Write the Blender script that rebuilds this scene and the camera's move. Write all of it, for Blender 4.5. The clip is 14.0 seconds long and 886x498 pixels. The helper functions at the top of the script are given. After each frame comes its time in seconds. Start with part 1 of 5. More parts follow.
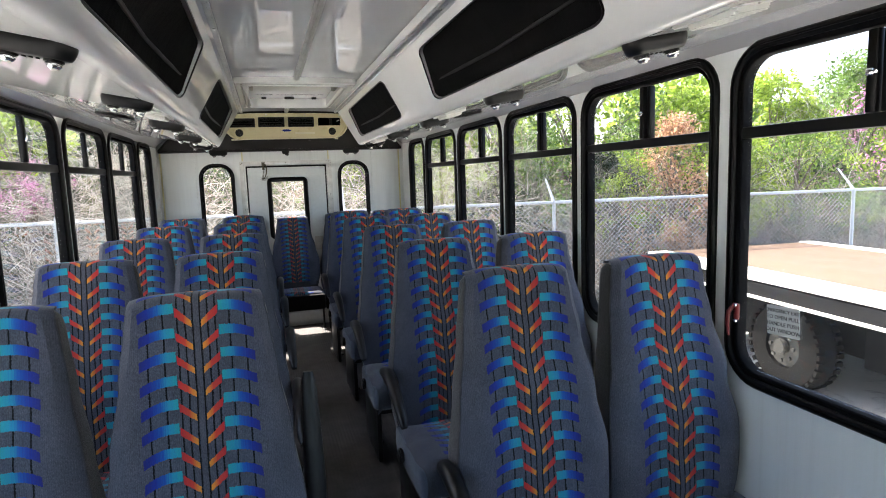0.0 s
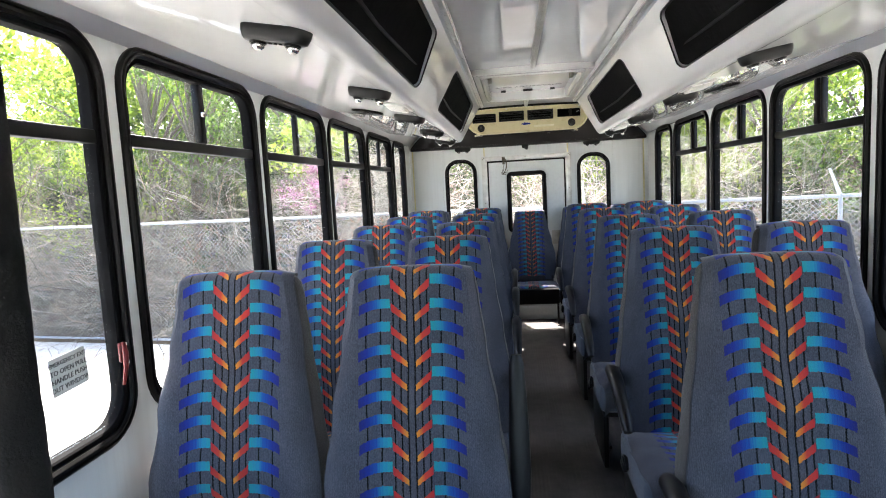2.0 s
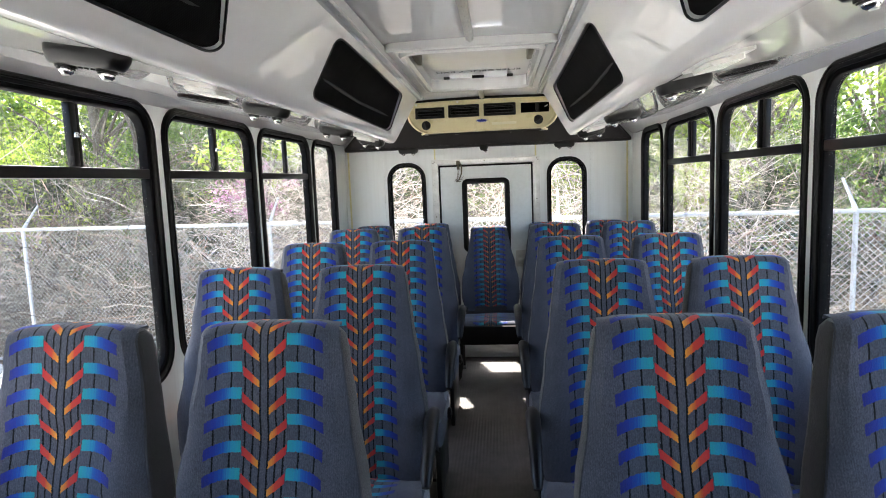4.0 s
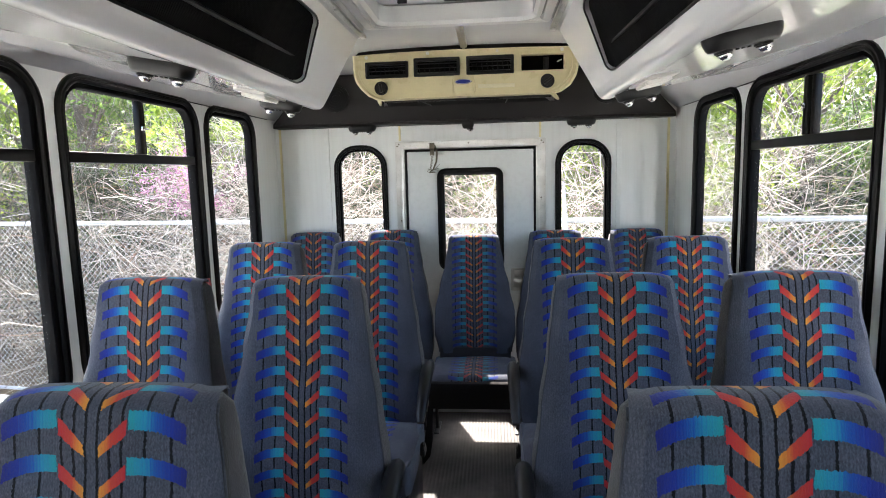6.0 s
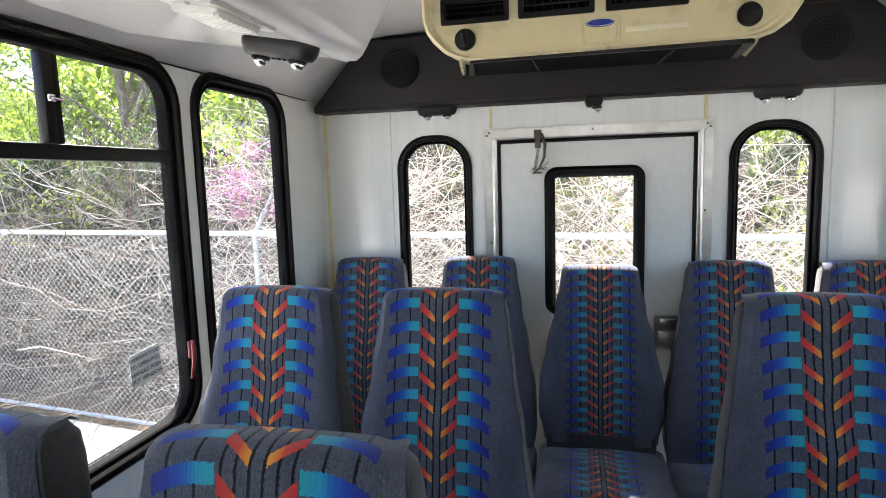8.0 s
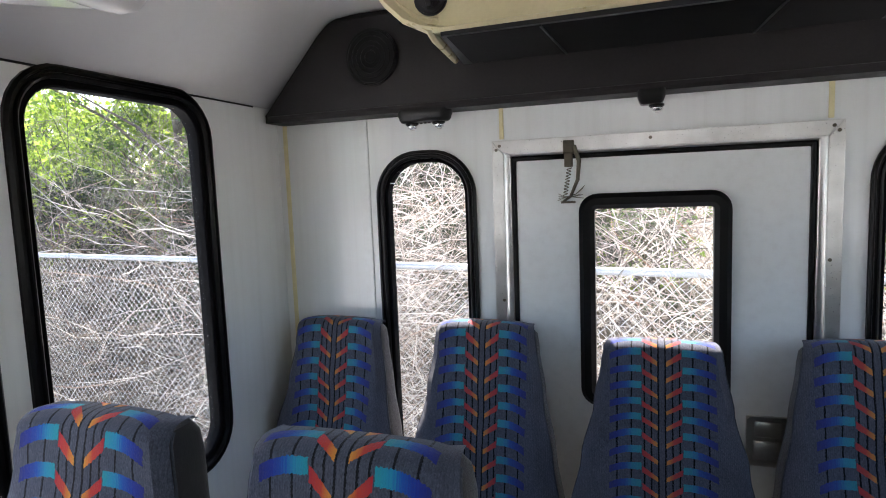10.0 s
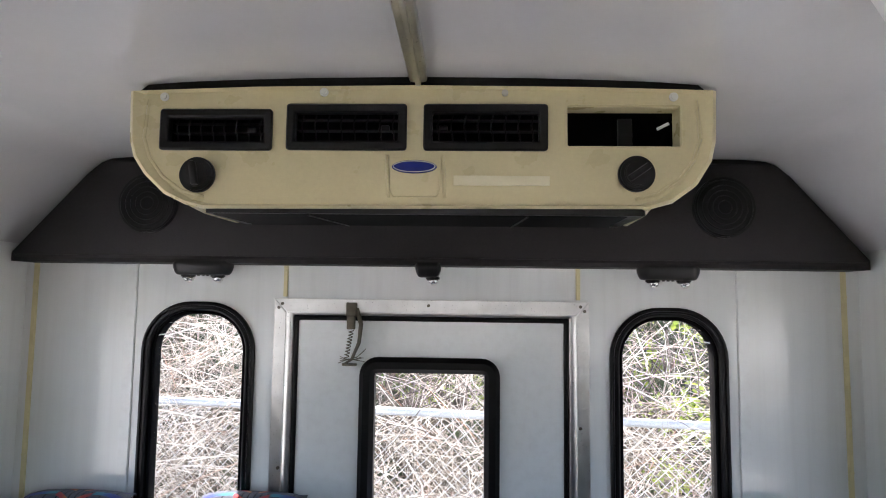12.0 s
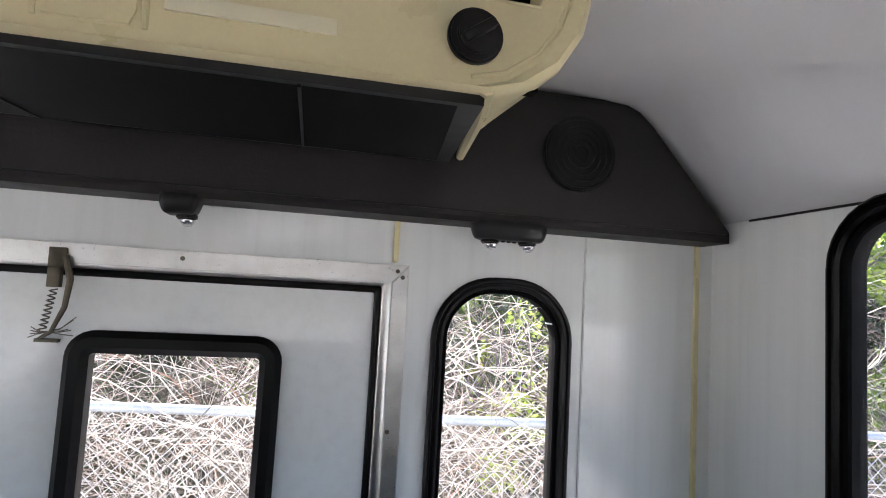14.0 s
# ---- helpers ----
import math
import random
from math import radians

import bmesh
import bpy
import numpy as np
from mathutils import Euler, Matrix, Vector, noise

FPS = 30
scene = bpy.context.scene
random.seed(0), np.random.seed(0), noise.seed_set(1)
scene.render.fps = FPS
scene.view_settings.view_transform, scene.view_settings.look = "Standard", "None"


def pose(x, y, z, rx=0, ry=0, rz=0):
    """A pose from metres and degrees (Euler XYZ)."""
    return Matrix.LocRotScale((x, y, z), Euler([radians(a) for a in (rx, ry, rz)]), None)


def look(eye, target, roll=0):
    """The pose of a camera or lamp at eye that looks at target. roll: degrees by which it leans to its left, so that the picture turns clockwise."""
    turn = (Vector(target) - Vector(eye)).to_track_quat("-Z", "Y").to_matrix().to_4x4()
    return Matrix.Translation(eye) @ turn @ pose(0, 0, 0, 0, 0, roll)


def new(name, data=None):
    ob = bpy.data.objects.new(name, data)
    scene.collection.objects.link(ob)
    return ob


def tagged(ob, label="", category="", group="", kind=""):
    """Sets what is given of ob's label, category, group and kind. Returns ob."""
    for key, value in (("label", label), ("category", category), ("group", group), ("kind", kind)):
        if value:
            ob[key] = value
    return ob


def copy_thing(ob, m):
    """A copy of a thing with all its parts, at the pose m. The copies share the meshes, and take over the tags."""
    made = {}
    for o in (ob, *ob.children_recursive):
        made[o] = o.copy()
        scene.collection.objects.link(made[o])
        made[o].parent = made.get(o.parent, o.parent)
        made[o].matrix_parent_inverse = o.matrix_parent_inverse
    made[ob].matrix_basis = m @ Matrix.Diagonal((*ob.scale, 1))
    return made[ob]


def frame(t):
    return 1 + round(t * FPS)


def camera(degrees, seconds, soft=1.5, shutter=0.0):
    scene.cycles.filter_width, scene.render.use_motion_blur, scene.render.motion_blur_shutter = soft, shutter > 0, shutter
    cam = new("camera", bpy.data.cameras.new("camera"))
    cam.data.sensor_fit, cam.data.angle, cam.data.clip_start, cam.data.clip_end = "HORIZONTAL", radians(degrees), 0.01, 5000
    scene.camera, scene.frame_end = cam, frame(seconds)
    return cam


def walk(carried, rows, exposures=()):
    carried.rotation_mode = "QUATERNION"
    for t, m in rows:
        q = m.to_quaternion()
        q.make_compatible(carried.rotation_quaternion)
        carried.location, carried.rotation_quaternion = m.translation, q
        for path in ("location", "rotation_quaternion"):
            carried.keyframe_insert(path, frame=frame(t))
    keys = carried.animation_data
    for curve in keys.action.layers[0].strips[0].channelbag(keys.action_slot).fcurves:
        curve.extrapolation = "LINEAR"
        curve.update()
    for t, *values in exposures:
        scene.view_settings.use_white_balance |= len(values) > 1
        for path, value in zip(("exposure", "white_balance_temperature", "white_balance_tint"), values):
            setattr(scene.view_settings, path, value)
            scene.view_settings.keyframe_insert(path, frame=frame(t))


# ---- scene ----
# ---- the camera and its way ----
cam = camera(74.0, 14.0, soft=1.0)
PATH = [
    (0, (-0.224, 1.046, 1.435), (0.343, 2.948, 1.190), -1.97),
    (0.5, (-0.213, 1.049, 1.410), (0.079, 3.014, 1.186), -2.47),
    (1, (-0.243, 1.060, 1.405), (-0.295, 3.048, 1.198), -3.23),
    (1.5, (-0.199, 1.057, 1.399), (-0.433, 3.032, 1.193), -3.22),
    (2, (-0.142, 1.141, 1.365), (-0.385, 3.115, 1.156), -2.98),
    (2.5, (-0.065, 1.317, 1.370), (-0.300, 3.291, 1.155), -2.80),
    (3, (0.002, 1.594, 1.404), (-0.222, 3.569, 1.185), -2.57),
    (3.5, (0.075, 1.921, 1.441), (-0.129, 3.898, 1.212), -2.64),
    (3.7, (0.093, 2.038, 1.459), (-0.110, 4.015, 1.234), -2.40),
    (5.8, (0.125, 3.445, 1.471), (-0.044, 5.422, 1.213), -1.60),
    (6, (0.128, 3.567, 1.456), (-0.045, 5.543, 1.198), -1.45),
    (6.5, (0.074, 3.905, 1.455), (-0.076, 5.883, 1.197), -1.19),
    (7, (0.037, 4.198, 1.464), (-0.097, 6.177, 1.209), -0.84),
    (7.5, (-0.000, 4.432, 1.471), (-0.173, 6.409, 1.227), -0.88),
    (8, (-0.072, 4.607, 1.455), (-0.515, 6.542, 1.211), -1.72),
    (8.2, (-0.061, 4.693, 1.450), (-0.680, 6.581, 1.224), -1.85),
    (10.3, (-0.013, 5.383, 1.541), (-0.664, 7.263, 1.341), -2.21),
    (10.5, (0.003, 5.392, 1.564), (-0.508, 7.313, 1.346), -1.88),
    (11, (0.099, 5.392, 1.581), (-0.154, 7.365, 1.371), -0.62),
    (11.5, (0.110, 5.384, 1.606), (-0.028, 7.379, 1.562), 0.52),
    (12, (0.083, 5.376, 1.647), (0.015, 7.368, 1.809), 0.74),
    (12.5, (0.058, 5.393, 1.657), (0.043, 7.385, 1.828), 0.82),
    (13, (0.027, 5.431, 1.647), (0.078, 7.423, 1.817), 0.99),
    (13.5, (0.102, 5.607, 1.584), (0.302, 7.589, 1.758), 1.47),
    (14, (0.224, 5.792, 1.573), (0.665, 7.736, 1.742), 3.22),
]
walk(cam, [(t, look(eye, target, roll)) for t, eye, target, roll in PATH],
     exposures=[(0.0, 2.45, 6600, 13), (0.6, 2.70, 6560, 12.5), (1.5, 2.83, 6560, 13), (3.7, 2.80, 6530, 13), (6.5, 2.77, 6510, 13.5), (8.2, 2.78, 6470, 14.5), (10.5, 2.34, 6280, 18), (11.5, 2.40, 6280, 18.5), (13.0, 2.33, 6280, 19), (14.0, 2.42, 6260, 19.5)])

# ---- sky and sun ----
SUN_DIR = Vector((0.285, -0.73, -1.0)).normalized()
world = bpy.data.worlds.new("sky")
scene.world = world
world.use_nodes = True
wt = world.node_tree
sky = wt.nodes.new("ShaderNodeTexSky")
sky.sky_type = "NISHITA"
sky.sun_disc = False
sky.sun_elevation = math.asin(-SUN_DIR.z)
sky.sun_rotation = math.atan2(-SUN_DIR.x, -SUN_DIR.y)
sky.air_density, sky.dust_density, sky.ozone_density = 1.0, 3.0, 1.0
wbg = wt.nodes["Background"]
wbg.inputs["Strength"].default_value = 0.15
wt.links.new(sky.outputs["Color"], wbg.inputs["Color"])
sun_data = bpy.data.lights.new("sun", "SUN")
sun_data.energy, sun_data.angle, sun_data.color = 5.0, radians(0.6), (1.0, 0.95, 0.87)
sun = new("sun", sun_data)
sun.matrix_world = look((0, 0, 30), Vector((0, 0, 30)) + SUN_DIR)

# ---- node helpers ----


class Nodes:
    """A short way to write a node material."""

    def __init__(self, name):
        self.mat = bpy.data.materials.new(name)
        self.mat.use_nodes = True
        self.t = self.mat.node_tree
        self.b = self.t.nodes["Principled BSDF"]
        self.out = self.t.nodes["Material Output"]

    def node(self, kind, **kw):
        n = self.t.nodes.new(kind)
        for k, v in kw.items():
            setattr(n, k, v)
        return n

    def put(self, sock, v):
        if isinstance(v, bpy.types.NodeSocket):
            self.t.links.new(v, sock)
        elif v is not None:
            if sock.type == "RGBA" and not hasattr(v, "__len__"):
                v = (v, v, v, 1)
            elif sock.type == "RGBA" and len(v) == 3:
                v = (*v, 1)
            sock.default_value = v

    def m(self, op, a, b=None, c=None, clamp=False):
        n = self.node("ShaderNodeMath", operation=op, use_clamp=clamp)
        for s, v in zip(n.inputs, (a, b, c)):
            self.put(s, v)
        return n.outputs[0]

    def co(self, which="Object"):
        return self.node("ShaderNodeTexCoord").outputs[which]

    def sep(self, v):
        n = self.node("ShaderNodeSeparateXYZ")
        self.put(n.inputs[0], v)
        return n.outputs

    def scaled(self, v, s):
        n = self.node("ShaderNodeMapping")
        self.put(n.inputs["Vector"], v)
        n.inputs["Scale"].default_value = s
        return n.outputs[0]

    def noise(self, v, scale, detail=4, rough=0.55, dist=0.0):
        n = self.node("ShaderNodeTexNoise")
        self.put(n.inputs["Vector"], v)
        n.inputs["Scale"].default_value = scale
        n.inputs["Detail"].default_value = detail
        n.inputs["Roughness"].default_value = rough
        n.inputs["Distortion"].default_value = dist
        return n.outputs["Fac"]

    def ramp(self, f, stops):
        n = self.node("ShaderNodeValToRGB")
        self.put(n.inputs[0], f)
        e = n.color_ramp.elements
        while len(e) < len(stops):
            e.new(0.5)
        for el, (p, c) in zip(e, stops):
            el.position = p
            el.color = (*c, 1) if hasattr(c, "__len__") else (c, c, c, 1)
        return n.outputs[0]

    def mix(self, f, a, b, how="MIX"):
        n = self.node("ShaderNodeMix", data_type="RGBA", blend_type=how)
        self.put(n.inputs["Factor"], f)
        self.put(n.inputs["A"], a)
        self.put(n.inputs["B"], b)
        return n.outputs["Result"]

    def bump(self, h, strength=0.2, dist=0.002, after=None):
        n = self.node("ShaderNodeBump")
        n.inputs["Strength"].default_value = strength
        n.inputs["Distance"].default_value = dist
        self.put(n.inputs["Height"], h)
        if after is not None:
            self.put(n.inputs["Normal"], after)
        return n.outputs[0]

    def set(self, color=None, rough=None, metal=None, normal=None, spec=None, coat=None, sheen=None):
        for key, v in (("Base Color", color), ("Roughness", rough), ("Metallic", metal), ("Normal", normal),
                       ("Specular IOR Level", spec), ("Coat Weight", coat), ("Sheen Weight", sheen)):
            if v is not None:
                self.put(self.b.inputs[key], v)
        return self.mat


# ---- materials ----


def mat_plain(name, color, rough, metal=0.0, scale=30, var=0.12, bump=0.1, coat=0.0, spec=0.5, dist=0.0006):
    """A surface with fine grain, larger stains and a little relief."""
    n = Nodes(name)
    o = n.co()
    a, b = n.noise(o, scale, 5), n.noise(o, scale * 0.09 + 1.2, 3)
    f = n.m("ADD", n.m("MULTIPLY", a, 0.5), n.m("MULTIPLY", b, 0.5))
    lo, hi = [c * (1 - var) for c in color], [min(1, c * (1 + var)) for c in color]
    col = n.ramp(f, [(0.3, lo), (0.7, hi)])
    r = n.ramp(b, [(0.3, max(0.02, rough * 0.85)), (0.7, min(1, rough * 1.15))])
    return n.set(col, r, metal, n.bump(a, bump, dist), spec, coat)


def mat_frp(name, lo, hi, wave, coat=0.0):
    """Glossy moulded panels, slightly wavy and a little yellowed."""
    n = Nodes(name)
    o = n.co()
    big, fine = n.noise(o, 1.6, 3), n.noise(o, 60, 3)
    col = n.ramp(n.noise(o, 3.0, 5, 0.6), [(0.3, lo), (0.7, hi)])
    return n.set(col, n.ramp(big, [(0.3, 0.003), (0.7, 0.014)]), 0, n.bump(n.noise(o, 4.0, 2), wave, 0.005, n.bump(fine, 0.01, 0.0001)), 0.75, coat)


def mat_wall():
    """White painted wall panel with faint vertical dirt runs."""
    n = Nodes("white wall panel")
    o = n.co()
    runs = n.noise(n.scaled(o, (38, 38, 1.4)), 1.0, 4, 0.6)
    stain = n.noise(o, 2.2, 4)
    col = n.ramp(runs, [(0.22, (0.68, 0.70, 0.685)), (0.5, (0.73, 0.755, 0.745)), (0.8, (0.76, 0.785, 0.775))])
    col = n.mix(n.ramp(stain, [(0.45, 0.0), (0.75, 0.3)]), col, (0.68, 0.66, 0.58))
    return n.set(col, n.ramp(stain, [(0.3, 0.06), (0.7, 0.15)]), 0, n.bump(n.noise(n.scaled(o, (7, 7, 0.6)), 1.0, 2), 0.16, 0.012), 0.5)


def mat_brushed():
    n = Nodes("brushed aluminium")
    o = n.co()
    g = n.noise(n.scaled(o, (260, 260, 6)), 1.0, 3)
    col = n.ramp(n.noise(o, 14, 4), [(0.3, (0.52, 0.52, 0.50)), (0.7, (0.68, 0.68, 0.66))])
    return n.set(col, n.ramp(g, [(0.3, 0.27), (0.7, 0.36)]), 1.0, n.bump(g, 0.02, 0.0003))


def mat_fabric(name="seat fabric", period=0.0540, wide=1.0, lit_gain=1.0):
    """Grey plush with a woven band: blue bars, red and orange chevrons and broken black threads."""
    n = Nodes(name)
    uv = n.sep(n.co("UV"))
    o = n.co()
    wob = n.m("MULTIPLY", n.m("SUBTRACT", n.noise(o, 22, 2), 0.5), 0.0035)
    x = n.m("DIVIDE", n.m("ADD", uv[0], wob), wide)
    u = n.m("ABSOLUTE", x)
    s = n.m("DIVIDE", uv[1], period)

    def inside(v, a, b):
        return n.m("MULTIPLY", n.m("GREATER_THAN", v, a), n.m("LESS_THAN", v, b))

    # a short pile that lies in fine upright ribs
    rib = n.m("ADD", 0.5, n.m("MULTIPLY", n.m("SINE", n.m("MULTIPLY", n.m("ADD", uv[0], n.m("MULTIPLY", wob, 0.6)), 2 * math.pi / 0.0042)), 0.5))
    fibre = n.noise(n.scaled(o, (640, 640, 260)), 1.0, 3, 0.7)
    speck = n.noise(n.scaled(o, (300, 300, 170)), 1.0, 2, 0.7)
    patch = n.noise(o, 9, 4)
    f = n.m("ADD", n.m("MULTIPLY", fibre, 0.48), n.m("ADD", n.m("MULTIPLY", speck, 0.28), n.m("ADD", n.m("MULTIPLY", patch, 0.20), n.m("MULTIPLY", rib, 0.04))))
    base = n.ramp(f, [(0.34, (0.032, 0.035, 0.046)), (0.50, (0.066, 0.072, 0.093)), (0.66, (0.122, 0.132, 0.166))])
    fuzz = n.m("MULTIPLY", n.m("SUBTRACT", n.noise(n.scaled(o, (330, 330, 130)), 1.0, 2, 0.7), 0.5), 0.14)
    soft = n.m("MULTIPLY", n.m("SUBTRACT", fibre, 0.5), 0.006)
    ue = n.m("ADD", u, soft)
    # side bars, flat by the middle and drooping outwards
    du = n.m("MAXIMUM", 0.0, n.m("SUBTRACT", u, 0.066))
    fb = n.m("FRACT", n.m("ADD", s, n.m("MULTIPLY", n.m("MULTIPLY", du, du), 78.0)))
    bar = n.m("MULTIPLY", inside(ue, 0.0500, 0.129), inside(n.m('ADD', fb, fuzz), 0.17, 0.59))
    streak = n.m("MULTIPLY", n.m("SUBTRACT", n.noise(n.scaled(o, (420, 1, 1)), 1.0, 2), 0.5), 0.35)
    barcol = n.ramp(n.m("ADD", n.m("DIVIDE", n.m("SUBTRACT", u, 0.050), 0.080), streak),
                    [(0.0, (0.012, 0.30, 0.34)), (0.26, (0.010, 0.25, 0.40)), (0.48, (0.008, 0.080, 0.36)), (0.72, (0.010, 0.030, 0.27)), (1.0, (0.014, 0.020, 0.17))])
    # chevrons, running down to the middle and widening outwards
    dc = n.m("SUBTRACT", 0.050, u)
    fc = n.m("FRACT", n.m("ADD", n.m("ADD", s, 0.20), n.m("MULTIPLY", dc, 15.5)))
    chev = n.m("MULTIPLY", inside(ue, 0.0105, 0.0480), inside(n.m('ADD', fc, fuzz), n.m("ADD", 0.28, n.m("MULTIPLY", dc, 2.6)), 0.645))
    chevcol = n.ramp(n.m("ADD", n.m("DIVIDE", u, 0.048), n.m("MULTIPLY", streak, 0.4)), [(0.14, (0.68, 0.31, 0.035)), (0.38, (0.63, 0.20, 0.026)), (0.58, (0.54, 0.050, 0.026)), (1.0, (0.46, 0.023, 0.030))])
    # black threads between the coloured pieces
    lines = None
    for at in (0.0085, 0.0255, 0.0425, 0.0745, 0.110):
        hit = n.m("LESS_THAN", n.m("ABSOLUTE", n.m("SUBTRACT", ue, at)), 0.0019)
        lines = hit if lines is None else n.m("MAXIMUM", lines, hit)
    lines = n.m("MULTIPLY", lines, n.m("SUBTRACT", 1.0, n.m("MAXIMUM", bar, chev)))
    # pile wear thins the pattern; the last factor paints in shade
    worn = n.m("MULTIPLY", n.m("ADD", 0.62, n.m("MULTIPLY", fibre, 0.6), clamp=True), lit_gain)
    col = n.mix(n.m("MULTIPLY", bar, worn), base, barcol)
    col = n.mix(n.m("MULTIPLY", chev, worn), col, chevcol)
    col = n.mix(n.m("MULTIPLY", lines, 0.95), col, (0.003, 0.003, 0.004))
    return n.set(col, 0.92, 0, n.bump(f, 0.6, 0.0025, n.bump(n.noise(o, 24, 3), 0.22, 0.008)), 0.10, None, 0.18)


def mat_plush(name, color, sheen=0.3):
    n = Nodes(name)
    o = n.co()
    speck, patch = n.noise(o, 380, 2, 0.7), n.noise(o, 11, 4)
    f = n.m("ADD", n.m("MULTIPLY", speck, 0.6), n.m("MULTIPLY", patch, 0.4))
    col = n.ramp(f, [(0.3, [c * 0.62 for c in color]), (0.7, [c * 1.4 for c in color])])
    return n.set(col, 0.95, 0, n.bump(speck, 0.5, 0.002, n.bump(patch, 0.3, 0.01)), 0.12, None, sheen)


def mat_floor():
    """Dark ribbed rubber flooring with dust."""
    n = Nodes("ribbed rubber floor")
    o = n.co()
    x = n.sep(o)[0]
    rib = n.m("SINE", n.m("MULTIPLY", x, 2 * math.pi / 0.018))
    dust = n.noise(o, 7, 5, 0.65)
    col = n.ramp(dust, [(0.3, (0.032, 0.028, 0.026)), (0.75, (0.088, 0.078, 0.071))])
    col = n.mix(n.ramp(n.noise(n.scaled(o, (90, 3, 1)), 1.0, 3), [(0.55, 0.0), (0.8, 0.4)]), col, (0.11, 0.10, 0.09))
    return n.set(col, 0.62, 0, n.bump(rib, 0.32, 0.0016), 0.35)


def mat_glass(name="window glass", tint=(0.96, 0.975, 0.965), dusty=0.008):
    """A thin clear pane: straight through, with a faint mirror gloss and dust."""
    n = Nodes(name)
    o = n.co()
    tr = n.node("ShaderNodeBsdfTransparent")
    tr.inputs[0].default_value = (*tint, 1)
    gl = n.node("ShaderNodeBsdfGlossy")
    gl.inputs["Roughness"].default_value = 0.02
    fr = n.node("ShaderNodeLayerWeight")
    fr.inputs["Blend"].default_value = 0.5
    edge = n.m("POWER", fr.outputs["Facing"], 5.0)
    mx = n.node("ShaderNodeMixShader")
    n.put(mx.inputs[0], n.m("ADD", 0.018, n.m("MULTIPLY", edge, 0.70)))
    n.put(mx.inputs[1], tr.outputs[0])
    n.put(mx.inputs[2], gl.outputs[0])
    df = n.node("ShaderNodeBsdfTranslucent")
    df.inputs[0].default_value = (0.6, 0.6, 0.56, 1)
    mx2 = n.node("ShaderNodeMixShader")
    n.put(mx2.inputs[0], n.ramp(n.noise(o, 9, 5, 0.7), [(0.4, dusty * 0.4), (0.8, dusty * 2.2)]))
    n.put(mx2.inputs[1], mx.outputs[0])
    n.put(mx2.inputs[2], df.outputs[0])
    n.put(n.out.inputs[0], mx2.outputs[0])
    return n.mat


def mat_leaf(name, lo, hi, trans=0.5):
    n = Nodes(name)
    g = n.node("ShaderNodeNewGeometry")
    col = n.ramp(g.outputs["Random Per Island"], [(0.0, lo), (0.6, hi), (1.0, [min(1, c * 1.35) for c in hi])])
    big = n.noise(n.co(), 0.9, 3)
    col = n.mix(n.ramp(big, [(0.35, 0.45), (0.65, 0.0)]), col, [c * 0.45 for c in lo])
    n.set(col, 0.6, 0, None, 0.3)
    tl = n.node("ShaderNodeBsdfTranslucent")
    n.put(tl.inputs[0], col)
    mx = n.node("ShaderNodeMixShader")
    mx.inputs[0].default_value = trans
    n.put(mx.inputs[1], n.b.outputs[0])
    n.put(mx.inputs[2], tl.outputs[0])
    n.put(n.out.inputs[0], mx.outputs[0])
    return n.mat


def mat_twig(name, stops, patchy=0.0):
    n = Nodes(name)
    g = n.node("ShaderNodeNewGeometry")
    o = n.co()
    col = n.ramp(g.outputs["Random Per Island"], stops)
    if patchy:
        # broad near-black patches paint in the shaded gaps of the tangle
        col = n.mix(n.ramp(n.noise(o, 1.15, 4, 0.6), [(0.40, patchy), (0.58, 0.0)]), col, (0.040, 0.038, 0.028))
        # patches of tan dead stems
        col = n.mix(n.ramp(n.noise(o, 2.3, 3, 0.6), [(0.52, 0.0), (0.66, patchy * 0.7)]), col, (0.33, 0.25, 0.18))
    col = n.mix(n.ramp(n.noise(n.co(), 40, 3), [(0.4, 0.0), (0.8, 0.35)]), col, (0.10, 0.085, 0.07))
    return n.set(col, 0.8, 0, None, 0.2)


def mat_mesh():
    """Black open cargo net over a dark hollow."""
    n = Nodes("black mesh net")
    o = n.co()
    s = n.sep(o)
    w = n.m("MULTIPLY", n.m("SINE", n.m("MULTIPLY", s[1], 900)), n.m("SINE", n.m("MULTIPLY", s[2], 900)))
    col = n.ramp(n.noise(o, 6, 4), [(0.3, (0.0025, 0.0025, 0.003)), (0.7, (0.008, 0.0075, 0.0075))])
    return n.set(col, 0.85, 0, n.bump(w, 0.4, 0.001, n.bump(n.noise(n.scaled(o, (1, 9, 1)), 1.0, 3), 0.6, 0.02)), 0.06)


def mat_ground(name, lo, hi, scale, patchy):
    n = Nodes(name)
    o = n.co()
    a, b = n.noise(o, scale, 6, 0.65), n.noise(o, scale * 0.06, 4)
    col = n.ramp(n.m("ADD", n.m("MULTIPLY", a, 0.55), n.m("MULTIPLY", b, 0.45)), [(0.32, lo), (0.68, hi)])
    crack = n.noise(o, 1.7, 6, 0.6, 1.2)
    col = n.mix(n.ramp(n.m("ABSOLUTE", n.m("SUBTRACT", crack, 0.5)), [(0.0, patchy), (0.02, 0.0)]), col, [c * 0.35 for c in lo])
    return n.set(col, 0.9, 0, n.bump(a, 0.4, 0.01), 0.2)


